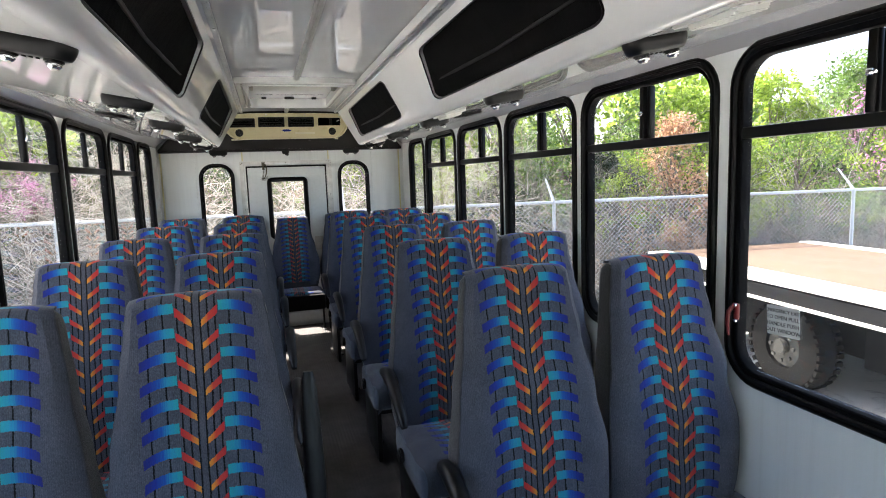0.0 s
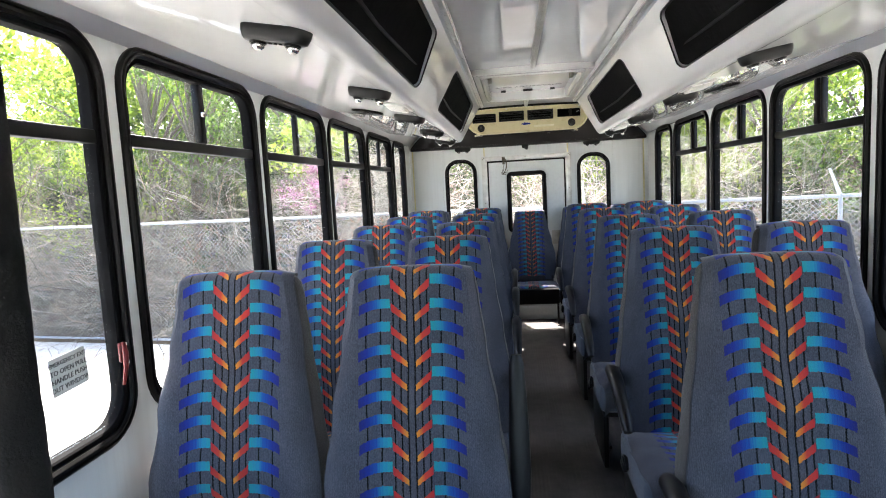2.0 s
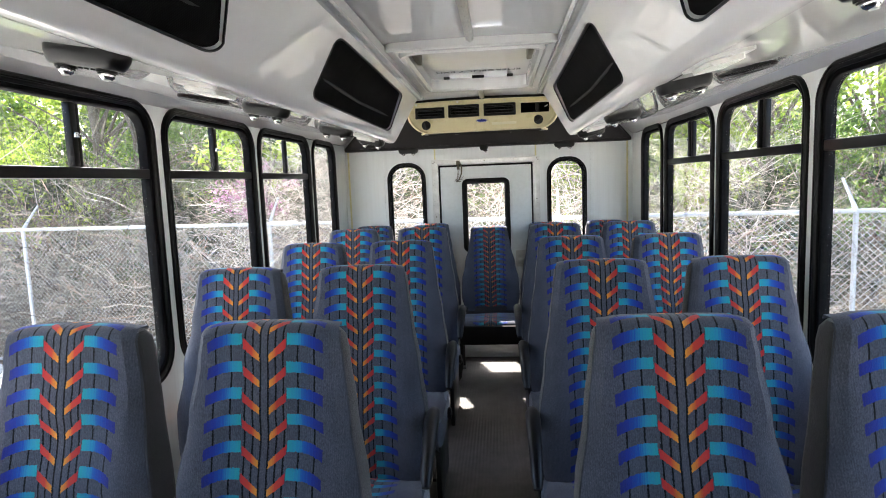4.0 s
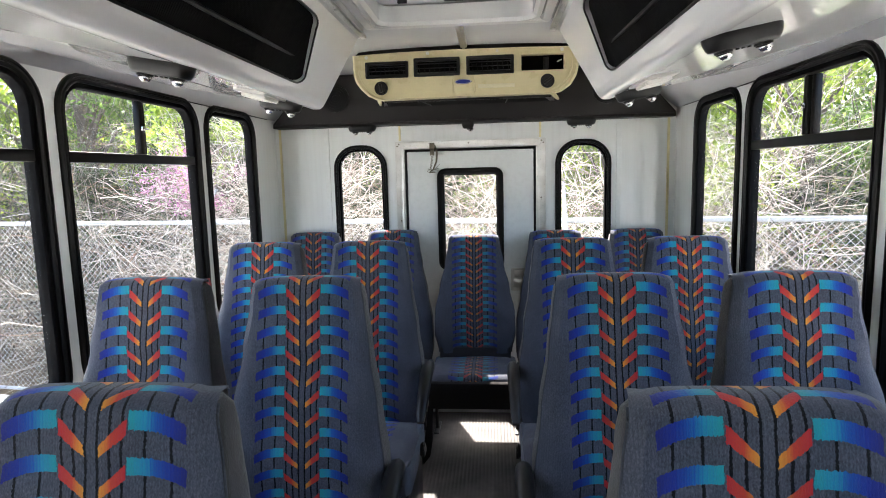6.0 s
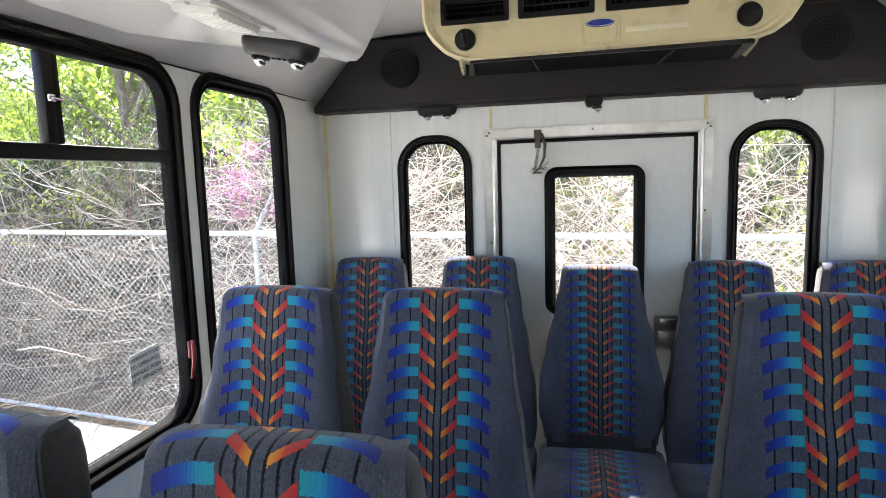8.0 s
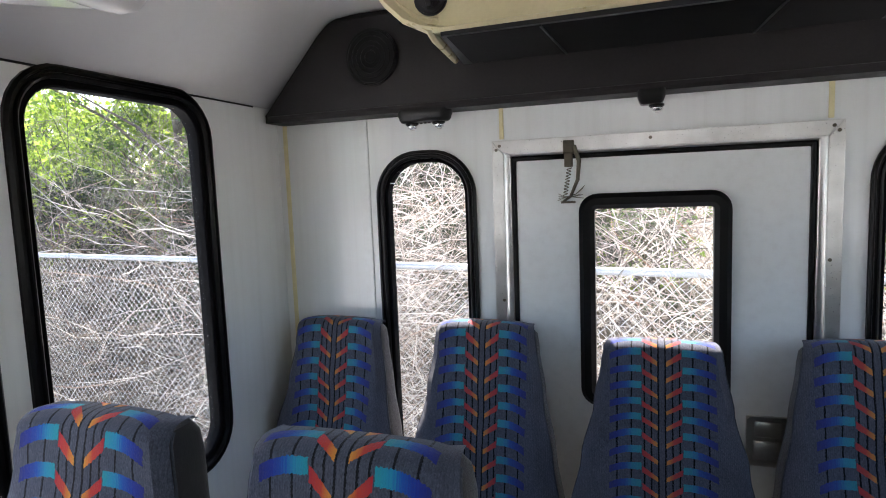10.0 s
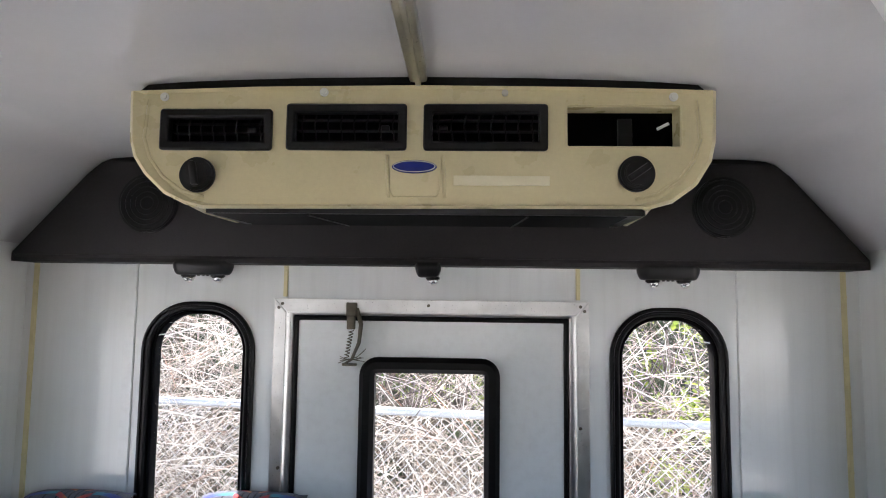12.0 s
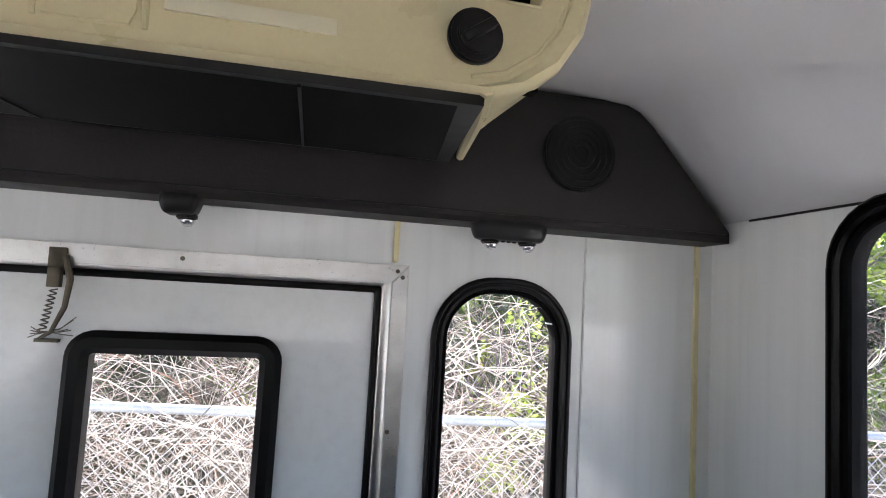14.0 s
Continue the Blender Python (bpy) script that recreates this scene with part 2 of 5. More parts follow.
FRP = mat_frp("white gloss panel", (0.74, 0.735, 0.72), (0.80, 0.80, 0.79), 0.07, 0.22)
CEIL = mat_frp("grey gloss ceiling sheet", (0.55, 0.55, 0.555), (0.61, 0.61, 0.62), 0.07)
WALL, ALU, FLOOR, GLASS, NET = mat_wall(), mat_brushed(), mat_floor(), mat_glass(), mat_mesh()
FABRIC = mat_fabric()
# same cloth, its pattern weakened to carry the rear row's shade
FABRIC_REAR = mat_fabric("rear seat fabric, pattern dimmed for shade", 0.0475, 0.97, 0.72)
PLUSH_SIDE = mat_plush("grey plush gusset", (0.038, 0.035, 0.035))
PLUSH_BLUE = mat_plush("blue grey plush", (0.085, 0.105, 0.14))
# near-black plush: the shade on the rear cushion fronts is in the colour
PLUSH_SHADED = mat_plush("plush with shade in its colour", (0.012, 0.010, 0.010), 0.1)
PIPING = mat_plush("piping cord", (0.062, 0.066, 0.078), 0.1)
RUBBER = mat_plain("black window rubber", (0.0042, 0.004, 0.0043), 0.36, 0, 80, 0.3, 0.12, 0.0, 0.18)
SEAL = mat_plain("matte black seal", (0.004, 0.004, 0.0045), 0.8, 0, 80, 0.3, 0.15, 0.0, 0.06)
BLACK = mat_plain("black plastic", (0.006, 0.006, 0.0065), 0.38, 0, 60, 0.25, 0.1, 0.0, 0.3)
SATIN = mat_plain("dark satin plastic", (0.012, 0.0115, 0.0115), 0.45, 0, 120, 0.2, 0.25, 0.0, 0.3)
VINYL = mat_plain("charcoal vinyl", (0.0150, 0.0132, 0.0136), 0.55, 0, 140, 0.3, 0.5, 0.0, 0.28, 0.001)
CREAM = mat_plain("cream moulded plastic", (0.60, 0.53, 0.31), 0.30, 0, 160, 0.05, 0.10)
CREAM_TRIM = mat_plain("yellowed trim strip", (0.66, 0.60, 0.34), 0.4, 0, 20, 0.12, 0.1)
LABEL = mat_plain("faded label", (0.66, 0.61, 0.43), 0.4, 0, 20, 0.05, 0.02)
CHROME = mat_plain("chrome", (0.80, 0.80, 0.80), 0.10, 1.0, 50, 0.06, 0.03)
STEEL = mat_plain("brushed steel tube", (0.56, 0.54, 0.50), 0.32, 1.0, 90, 0.1, 0.1)
FOAM = mat_plain("black foam padding", (0.0075, 0.007, 0.007), 0.8, 0, 150, 0.35, 0.9, 0.0, 0.25, 0.002)
RUST = mat_plain("weathered steel", (0.13, 0.115, 0.085), 0.6, 0.7, 60, 0.4, 0.4)
RED = mat_plain("red plastic", (0.17, 0.012, 0.012), 0.4, 0, 40, 0.2, 0.1)
SHELL = mat_plain("off-white lamp housing", (0.52, 0.52, 0.50), 0.4, 0, 60, 0.06, 0.05)
LENS = mat_plain("milky lens plastic", (0.70, 0.70, 0.66), 0.22, 0, 150, 0.08, 0.5)
BLUE_BADGE = mat_plain("blue enamel", (0.012, 0.022, 0.20), 0.2, 0, 40, 0.1, 0.02)
SIGN = mat_plain("silver sticker", (0.72, 0.74, 0.71), 0.45, 0, 30, 0.1, 0.05)
INK = mat_plain("black ink", (0.012, 0.012, 0.012), 0.6, 0, 30, 0.1, 0.0)
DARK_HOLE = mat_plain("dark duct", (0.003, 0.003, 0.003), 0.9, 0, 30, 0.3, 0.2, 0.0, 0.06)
GALV = mat_plain("galvanised pipe", (0.35, 0.38, 0.42), 0.45, 0.35, 40, 0.14, 0.15)
WIRE = mat_plain("dull netting wire", (0.56, 0.57, 0.58), 0.45, 0.3, 40, 0.14, 0.15)
TYRE = mat_plain("tyre rubber", (0.0075, 0.007, 0.0068), 0.85, 0, 40, 0.3, 0.5, 0.0, 0.06)
RIM = mat_plain("dusty wheel steel", (0.045, 0.044, 0.041), 0.5, 0, 30, 0.3, 0.2, 0.0, 0.2)
TRUCK_WHITE = mat_plain("white painted steel", (0.74, 0.73, 0.70), 0.35, 0, 25, 0.1, 0.05)
TRUCK_BLACK = mat_plain("black chassis paint", (0.0085, 0.0085, 0.0095), 0.6, 0, 25, 0.3, 0.2, 0.0, 0.10)
BED = mat_plain("tan weathered deck", (0.098, 0.056, 0.034), 0.8, 0, 9, 0.18, 0.5)
LITTER = mat_ground("leaf litter", (0.06, 0.045, 0.03), (0.17, 0.13, 0.09), 9, 0.0)
CONCRETE = mat_ground("sunlit concrete", (0.46, 0.45, 0.43), (0.62, 0.61, 0.58), 6, 0.6)
BARK = mat_plain("grey bark", (0.16, 0.13, 0.105), 0.9, 0, 22, 0.35, 0.8, 0.0, 0.2, 0.01)
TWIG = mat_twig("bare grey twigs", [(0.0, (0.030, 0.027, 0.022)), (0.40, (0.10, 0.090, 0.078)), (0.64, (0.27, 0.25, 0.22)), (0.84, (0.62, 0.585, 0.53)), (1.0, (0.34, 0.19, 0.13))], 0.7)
TWIG_PALE = mat_twig("pale bramble stems", [(0.0, (0.10, 0.075, 0.06)), (0.25, (0.38, 0.32, 0.27)), (0.5, (0.62, 0.56, 0.49)), (0.9, (0.78, 0.73, 0.66)), (1.0, (0.36, 0.18, 0.11))])
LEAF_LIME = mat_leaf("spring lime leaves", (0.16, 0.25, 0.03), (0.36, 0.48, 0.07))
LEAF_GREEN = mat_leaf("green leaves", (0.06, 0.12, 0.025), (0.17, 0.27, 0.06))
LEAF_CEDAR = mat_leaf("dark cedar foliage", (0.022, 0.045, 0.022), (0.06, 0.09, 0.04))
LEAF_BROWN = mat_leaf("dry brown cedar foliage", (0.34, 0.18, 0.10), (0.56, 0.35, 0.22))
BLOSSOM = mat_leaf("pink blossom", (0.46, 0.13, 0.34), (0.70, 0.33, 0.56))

# ---- mesh helpers ----


def mesh_of(name, bm, mat, smooth=True):
    bmesh.ops.recalc_face_normals(bm, faces=bm.faces)
    me = bpy.data.meshes.new(name)
    bm.to_mesh(me)
    bm.free()
    for m in mat if isinstance(mat, (list, tuple)) else [mat]:
        me.materials.append(m)
    if smooth:
        for p in me.polygons:
            p.use_smooth = True
        me.set_sharp_from_angle(angle=radians(38))
    return me


def part(name, bm, mat, parent, label="", smooth=True, at=None):
    ob = new(name, mesh_of(name, bm, mat, smooth))
    ob.parent = parent
    if at is not None:
        ob.matrix_basis = at
    return tagged(ob, label)


def solid(name, bm, mat, label, category, kind="", group="", at=None, smooth=True):
    ob = new(name, mesh_of(name, bm, mat, smooth))
    if at is not None:
        ob.matrix_basis = at
    return tagged(ob, label, category, group, kind)


def empty(name, at, label, category, kind="", group=""):
    ob = new(name)
    ob.empty_display_size = 0.05
    ob.matrix_basis = at
    return tagged(ob, label, category, group, kind)


def box(bm, x0, x1, y0, y1, z0, z1, bevel=0.0, seg=2):
    m = Matrix.LocRotScale(((x0 + x1) / 2, (y0 + y1) / 2, (z0 + z1) / 2), None, (x1 - x0, y1 - y0, z1 - z0))
    r = bmesh.ops.create_cube(bm, size=1, matrix=m)
    if bevel:
        es = list({e for v in r["verts"] for e in v.link_edges})
        bmesh.ops.bevel(bm, geom=es, offset=bevel, segments=seg, affect="EDGES", profile=0.5)
    return bm


def boxes(*specs, bevel=0.0):
    bm = bmesh.new()
    for s in specs:
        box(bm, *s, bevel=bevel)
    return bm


def tube(bm, pts, radius, sides=10, cap=True):
    """A round bar along points; radius may be one per point."""
    pts = [Vector(p) for p in pts]
    rad = radius if isinstance(radius, (list, tuple)) else [radius] * len(pts)
    rings, up = [], Vector((0.13, 0.31, 0.94))
    for i, p in enumerate(pts):
        d = (pts[min(i + 1, len(pts) - 1)] - pts[max(i - 1, 0)]).normalized()
        a = d.cross(up)
        if a.length < 1e-3:
            a = d.cross(Vector((1, 0, 0)))
        a.normalize()
        b = d.cross(a)
        rings.append([bm.verts.new(p + rad[i] * (math.cos(k * 2 * math.pi / sides) * a + math.sin(k * 2 * math.pi / sides) * b)) for k in range(sides)])
    for r0, r1 in zip(rings, rings[1:]):
        for k in range(sides):
            bm.faces.new((r0[k], r0[(k + 1) % sides], r1[(k + 1) % sides], r1[k]))
    if cap:
        bm.faces.new(rings[0][::-1])
        bm.faces.new(rings[-1])
    return bm


def disc(bm, c, axis, radius, depth, sides=28, bevel=0.0, r2=None):
    q = Vector(axis).to_track_quat("Z", "Y").to_matrix().to_4x4()
    r = bmesh.ops.create_cone(bm, cap_ends=True, segments=sides, radius1=radius, radius2=radius if r2 is None else r2, depth=depth,
                              matrix=Matrix.Translation(c) @ q)
    if bevel:
        es = [e for e in {e for v in r["verts"] for e in v.link_edges} if len(e.link_faces) == 2 and e.calc_face_angle(0) > 1.0]
        bmesh.ops.bevel(bm, geom=es, offset=bevel, segments=2, affect="EDGES")
    return bm


def rrect(x0, x1, z0, z1, r, n=6):
    """Outline of a rounded rectangle, anticlockwise; r is one radius or (bottom, top)."""
    rb, rt = r if isinstance(r, tuple) else (r, r)
    out = []
    for cx, cz, a0, rr in ((x1 - rb, z0 + rb, -90, rb), (x1 - rt, z1 - rt, 0, rt), (x0 + rt, z1 - rt, 90, rt), (x0 + rb, z0 + rb, 180, rb)):
        for k in range(n + 1):
            a = radians(a0 + 90 * k / n)
            out.append((cx + rr * math.cos(a), cz + rr * math.sin(a)))
    return out


def loops_bm(loops, closed=True, cap=False):
    """A skin over loops of 3D points, each loop closed on itself."""
    bm = bmesh.new()
    vs = [[bm.verts.new(p) for p in l] for l in loops]
    n = len(vs[0])
    pairs = list(zip(vs, vs[1:])) + ([(vs[-1], vs[0])] if closed else [])
    for a, b in pairs:
        for k in range(n):
            bm.faces.new((a[k], a[(k + 1) % n], b[(k + 1) % n], b[k]))
    if cap and not closed:
        bm.faces.new(vs[0][::-1])
        bm.faces.new(vs[-1])
    return bm


def ring(x0, x1, z0, z1, r, width, w0, w1, bevel=0.006, ribs=0, n=7):
    """A rounded frame in the plane of x and y (up), from depth w0 to w1, with a rounded and if wished ribbed face."""
    rb, rt = r if isinstance(r, tuple) else (r, r)

    def loop(inset, w):
        return [(x, z, w) for x, z in rrect(x0 + inset, x1 - inset, z0 + inset, z1 - inset, (max(0.004, rb - inset), max(0.004, rt - inset)), n)]

    prof = [(0, w0), (0, w1 - bevel), (bevel, w1)]
    for k in range(ribs):
        c = width * (k + 1) / (ribs + 1)
        prof += [(c - 0.004, w1), (c - 0.002, w1 - 0.005), (c + 0.002, w1 - 0.005), (c + 0.004, w1)]
    prof += [(width - bevel, w1), (width, w1 - bevel), (width, w0)]
    return loops_bm([loop(i, w) for i, w in prof])


def plate(outline, w0, w1, bevel=0.0):
    """A flat plate of an outline of (x, y) points, from depth w0 to w1."""
    bm = bmesh.new()
    a = [bm.verts.new((x, y, w0)) for x, y in outline]
    b = [bm.verts.new((x, y, w1)) for x, y in outline]
    n = len(a)
    for k in range(n):
        bm.faces.new((a[k], a[(k + 1) % n], b[(k + 1) % n], b[k]))
    bm.faces.new(a[::-1])
    top = bm.faces.new(b)
    if bevel:
        bmesh.ops.bevel(bm, geom=list(top.edges), offset=bevel, segments=3, affect="EDGES")
    return bm


def holed(bm, u0, u1, v0, v1, holes, put):
    """Cells of a slab round rectangular holes (u0, u1, v0, v1); put(bm, u0, u1, v0, v1) adds one cell."""
    us = sorted({u0, u1, *[h[0] for h in holes], *[h[1] for h in holes]})
    vs = sorted({v0, v1, *[h[2] for h in holes], *[h[3] for h in holes]})
    for a, b in zip(us, us[1:]):
        run = None
        for c, d in zip(vs, vs[1:]):
            m, q = (a + b) / 2, (c + d) / 2
            hole = any(h[0] < m < h[1] and h[2] < q < h[3] for h in holes)
            if not hole and run is None:
                run = c
            if hole and run is not None:
                put(bm, a, b, run, c)
                run = None
        if run is not None:
            put(bm, a, b, run, vs[-1])
    return bm


LEFT = Matrix(((0, 0, 1, -1.15), (1, 0, 0, 0), (0, 1, 0, 0), (0, 0, 0, 1)))
RIGHT = Matrix(((0, 0, -1, 1.15), (-1, 0, 0, 0), (0, 1, 0, 0), (0, 0, 0, 1)))
REAR = Matrix(((1, 0, 0, 0), (0, 0, -1, 7.0), (0, 1, 0, 0), (0, 0, 0, 1)))


def writing(name, text, size, mat, parent, at, label=""):
    """Letters of the built-in font, as a thin mesh."""
    cu = bpy.data.curves.new(name, "FONT")
    cu.body, cu.size, cu.align_x, cu.align_y, cu.extrude, cu.resolution_u = text, size, "CENTER", "CENTER", 0.0004, 2
    tmp = bpy.data.objects.new(name, cu)
    scene.collection.objects.link(tmp)
    me = bpy.data.meshes.new_from_object(tmp.evaluated_get(bpy.context.evaluated_depsgraph_get()))
    bpy.data.objects.remove(tmp)
    me.materials.clear()
    me.materials.append(mat)
    ob = new(name, me)
    ob.parent = parent
    ob.matrix_basis = at
    return tagged(ob, label)


# ---- the bus: floor, walls, roof ----
Y_FRONT, Y_REAR, HALF = -0.9, 7.0, 1.15
WIN_Z0, WIN_Z1 = 0.77, 1.79
# the large windows stand at a pitch 0.88
WINDOWS = [(0.43, 1.22), (1.265, 1.66), (1.705, 2.535), (2.585, 3.415), (3.465, 4.295), (4.345, 5.175), (5.225, 6.07), (6.125, 6.68)]
INSET = 0.038

solid("floor", boxes((-HALF, HALF, Y_FRONT, Y_REAR, -0.06, 0.0)), FLOOR, "dark ribbed rubber bus floor with dusty aisle", "floor", "structure")


def side_wall(name, x0, x1):
    holes = [(a + INSET, b - INSET, WIN_Z0 + INSET, WIN_Z1 - INSET) for a, b in WINDOWS]
    bm = holed(bmesh.new(), Y_FRONT, Y_REAR, 0.0, 2.06, holes, lambda bm, a, b, c, d: box(bm, x0, x1, a, b, c, d))
    bmesh.ops.remove_doubles(bm, verts=bm.verts, dist=1e-5)
    solid(name, bm, WALL, "white painted bus side wall below and between the windows", "wall", "structure", smooth=False)


side_wall("wall_left", -HALF - 0.03, -HALF)
side_wall("wall_right", HALF, HALF + 0.03)

REAR_WINS = [(-0.804, -0.488), (0.482, 0.796)]
RW_Z0, RW_Z1 = 0.62, 1.625
# each opening steps in at its corners, under the rounded rubber
holes = [(a + g, b - g, RW_Z0 + lo_, RW_Z1 - hi_) for a, b in REAR_WINS for g, lo_, hi_ in ((0.028, 0.045, 0.095), (0.045, 0.035, 0.060), (0.070, 0.028, 0.028))] + [(-0.395, 0.385, 0.05, 1.605)]
bm = holed(bmesh.new(), -HALF - 0.05, HALF + 0.05, 0.0, 2.06, holes, lambda bm, a, b, c, d: box(bm, a, b, Y_REAR, Y_REAR + 0.035, c, d))
solid("wall_rear", bm, WALL, "white rear bus wall with a central emergency door", "wall", "structure", smooth=False)
bm = holed(bmesh.new(), -HALF - 0.05, HALF + 0.05, 0.0, 2.06, [(-1.0, 1.0, 0.85, 1.75)], lambda bm, a, b, c, d: box(bm, a, b, Y_FRONT - 0.05, Y_FRONT, c, d))
solid("wall_front", bm, WALL, "plain front bulkhead with the windscreen opening", "wall", "structure", smooth=False)
windscreen = empty("window_front", Matrix.Translation((0, Y_FRONT - 0.025, 1.3)), "plain windscreen at the front of the bus", "window", "structure")
pane = part("pane", boxes((-1.0, 1.0, -0.003, 0.003, -0.45, 0.45)), GLASS, windscreen)
pane.visible_shadow = False


def roof_z(x):
    x = abs(x)
    return 2.045 - 0.04 * (x / 0.88) ** 2 if x < 0.88 else 2.005 - (x - 0.88) * (0.225 / 0.27)


xs = [-1.165, -1.15, -1.0, -0.92, -0.88, -0.8, -0.6, -0.4, -0.33, -0.2, 0, 0.2, 0.33, 0.4, 0.6, 0.8, 0.88, 0.92, 1.0, 1.15, 1.165]
bm = bmesh.new()
HATCH_Y, HATCH_H = 5.30, 0.60
ys = [Y_FRONT - 0.05, HATCH_Y - 0.57, HATCH_Y + 0.57, Y_REAR + 0.05]
lo = {(x, y): bm.verts.new((x, y, roof_z(x))) for x in xs for y in ys}
hi = {(x, y): bm.verts.new((x, y, roof_z(x) + 0.05)) for x in xs for y in ys}
for a, b in zip(xs, xs[1:]):
    for y0, y1 in zip(ys, ys[1:]):
        if y0 == ys[1] and -0.34 < a and b < 0.34:
            continue
        bm.faces.new((lo[a, y0], lo[b, y0], lo[b, y1], lo[a, y1]))
        bm.faces.new((hi[a, y0], hi[a, y1], hi[b, y1], hi[b, y0]))
for y in (ys[0], ys[-1]):
    for a, b in zip(xs, xs[1:]):
        bm.faces.new((lo[a, y], lo[b, y], hi[b, y], hi[a, y]))
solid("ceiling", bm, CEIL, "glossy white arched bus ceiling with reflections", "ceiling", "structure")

# ---- side windows ----


def side_window(name, w, slider, at, label):
    """A black rubber window with a fixed lower pane and, above a bar, two sliding panes."""
    h0, h1 = WIN_Z0, WIN_Z1
    ob = empty(name, at, label, "window", "structure")
    part("window_frame", ring(-w / 2, w / 2, h0, h1, 0.125, 0.029, -0.02, 0.014, 0.006, 1), RUBBER, ob)
    part("inner_frame", ring(-w / 2 + 0.027, w / 2 - 0.027, h0 + 0.027, h1 - 0.027, 0.100, 0.018, -0.034, 0.003, 0.004), SEAL, ob)
    g = w / 2 - 0.041
    panes = []
    if slider:
        part("transom_bar", boxes((-g, g, 1.515, 1.549, -0.028, 0.002), bevel=0.004), RUBBER, ob)
        part("slider_bar", boxes((0.0, 0.026, 1.550, h1 - 0.048, -0.026, 0.0), bevel=0.004), RUBBER, ob)
        part("slider_bar", boxes((0.031, 0.052, 1.550, h1 - 0.048, -0.034, -0.010), bevel=0.004), RUBBER, ob)
        bm = boxes((0.004, 0.022, 1.635, 1.652, 0.0, 0.008), bevel=0.003)
        tube(bm, [(0.013, 1.644, 0.006), (0.034, 1.641, 0.012)], 0.0035, 8)
        part("latch", bm, CHROME, ob, "small chrome slider latch")
        panes = [(-g, g, h0 + 0.048, 1.515, -0.018), (-g, 0.012, 1.548, h1 - 0.048, -0.014), (0.012, g, 1.548, h1 - 0.048, -0.024)]
    else:
        panes = [(-g, g, h0 + 0.048, h1 - 0.048, -0.018)]
    for a, b, c, d, z in panes:
        top = 0.075 if d > 1.6 else 0.004
        bot = 0.075 if c < 1.0 else 0.004
        p = part("pane", plate(rrect(a, b, c, d, (bot, top)), z - 0.002, z + 0.002), GLASS, ob, smooth=False)
        p.visible_shadow = False
    return ob


SIDE_WINS = {}
for side, m in (("left", LEFT), ("right", RIGHT)):
    for k, (a, b) in enumerate(WINDOWS):
        y = (a + b) / 2 * (1 if side == "left" else -1)
        big = k not in (1, 7)
        SIDE_WINS[side, k] = side_window("window_%d" % (k + 1 + (8 if side == "right" else 0)), b - a, big, m @ Matrix.Translation((y, 0, 0)),
                    "black rubber-framed bus window with sliding upper panes" if big else "narrow black rubber-framed fixed bus window")


def exit_sign(at):
    ob = empty("exit_sticker", at, "silver sticker with emergency exit instructions on glass", "sticker", "", "exit stickers")
    part("sheet", plate(rrect(-0.055, 0.055, -0.043, 0.043, 0.004), 0, 0.0008), SIGN, ob, smooth=False)
    for k, line in enumerate(("EMERGENCY EXIT", "TO OPEN PULL", "HANDLE PUSH", "OUT WINDOW")):
        writing("lettering", line, 0.0165 if k else 0.0145, INK, ob, Matrix.Translation((0, 0.028 - 0.019 * k, 0.0014)))


def exit_handle(window, at):
    ob = part("exit_handle", boxes((-0.009, 0.009, -0.020, 0.030, 0, 0.010), bevel=0.004), RED, window, "red emergency release handle with a hanging pull", at=at)
    bm = bmesh.new()
    tube(bm, [(0, 0.03, 0.012), (-0.012, 0.005, 0.024), (-0.016, -0.03, 0.024), (-0.019, -0.072, 0.016)], [0.005, 0.007, 0.006, 0.004], 8)
    part("pull", bm, RED, ob)
    for x, y in ((0.002, 0.026), (0.004, -0.022)):
        part("screw", disc(bmesh.new(), (x, y, 0.014), (0, 0, 1), 0.005, 0.006, 10), CHROME, ob, "bright screw head")


for side, m, s in (("left", LEFT, 1), ("right", RIGHT, -1)):
    for k, ys_, yh in ((2, 2.335, 2.475), (6, 5.875, 6.016)):
        exit_sign(m @ Matrix.Translation((ys_ * s, 0.992, -0.012)) @ pose(0, 0, 0, 0, 0, 3))
        exit_handle(SIDE_WINS[side, k], Matrix.Translation(((yh - sum(WINDOWS[k]) / 2) * s, 0.99, 0.014)))

# ---- rear windows and door ----
for k, (a, b) in enumerate(REAR_WINS):
    c, w = (a + b) / 2, b - a
    ob = empty("window_%d" % (17 + k), REAR @ Matrix.Translation((c, 0, 0)), "narrow round-topped rear window in black rubber", "window", "structure")
    part("window_frame", ring(-w / 2, w / 2, RW_Z0, RW_Z1, (0.07, 0.135), 0.025, -0.02, 0.014, 0.005, 1, 10), RUBBER, ob)
    part("inner_frame", ring(-w / 2 + 0.023, w / 2 - 0.023, RW_Z0 + 0.023, RW_Z1 - 0.023, (0.05, 0.112), 0.012, -0.034, 0.003, 0.003, 0, 10), SEAL, ob)
    p = part("pane", plate(rrect(-w / 2 + 0.031, w / 2 - 0.031, RW_Z0 + 0.031, RW_Z1 - 0.031, (0.044, 0.106), 8), -0.02, -0.016), GLASS, ob, smooth=False)
    p.visible_shadow = False

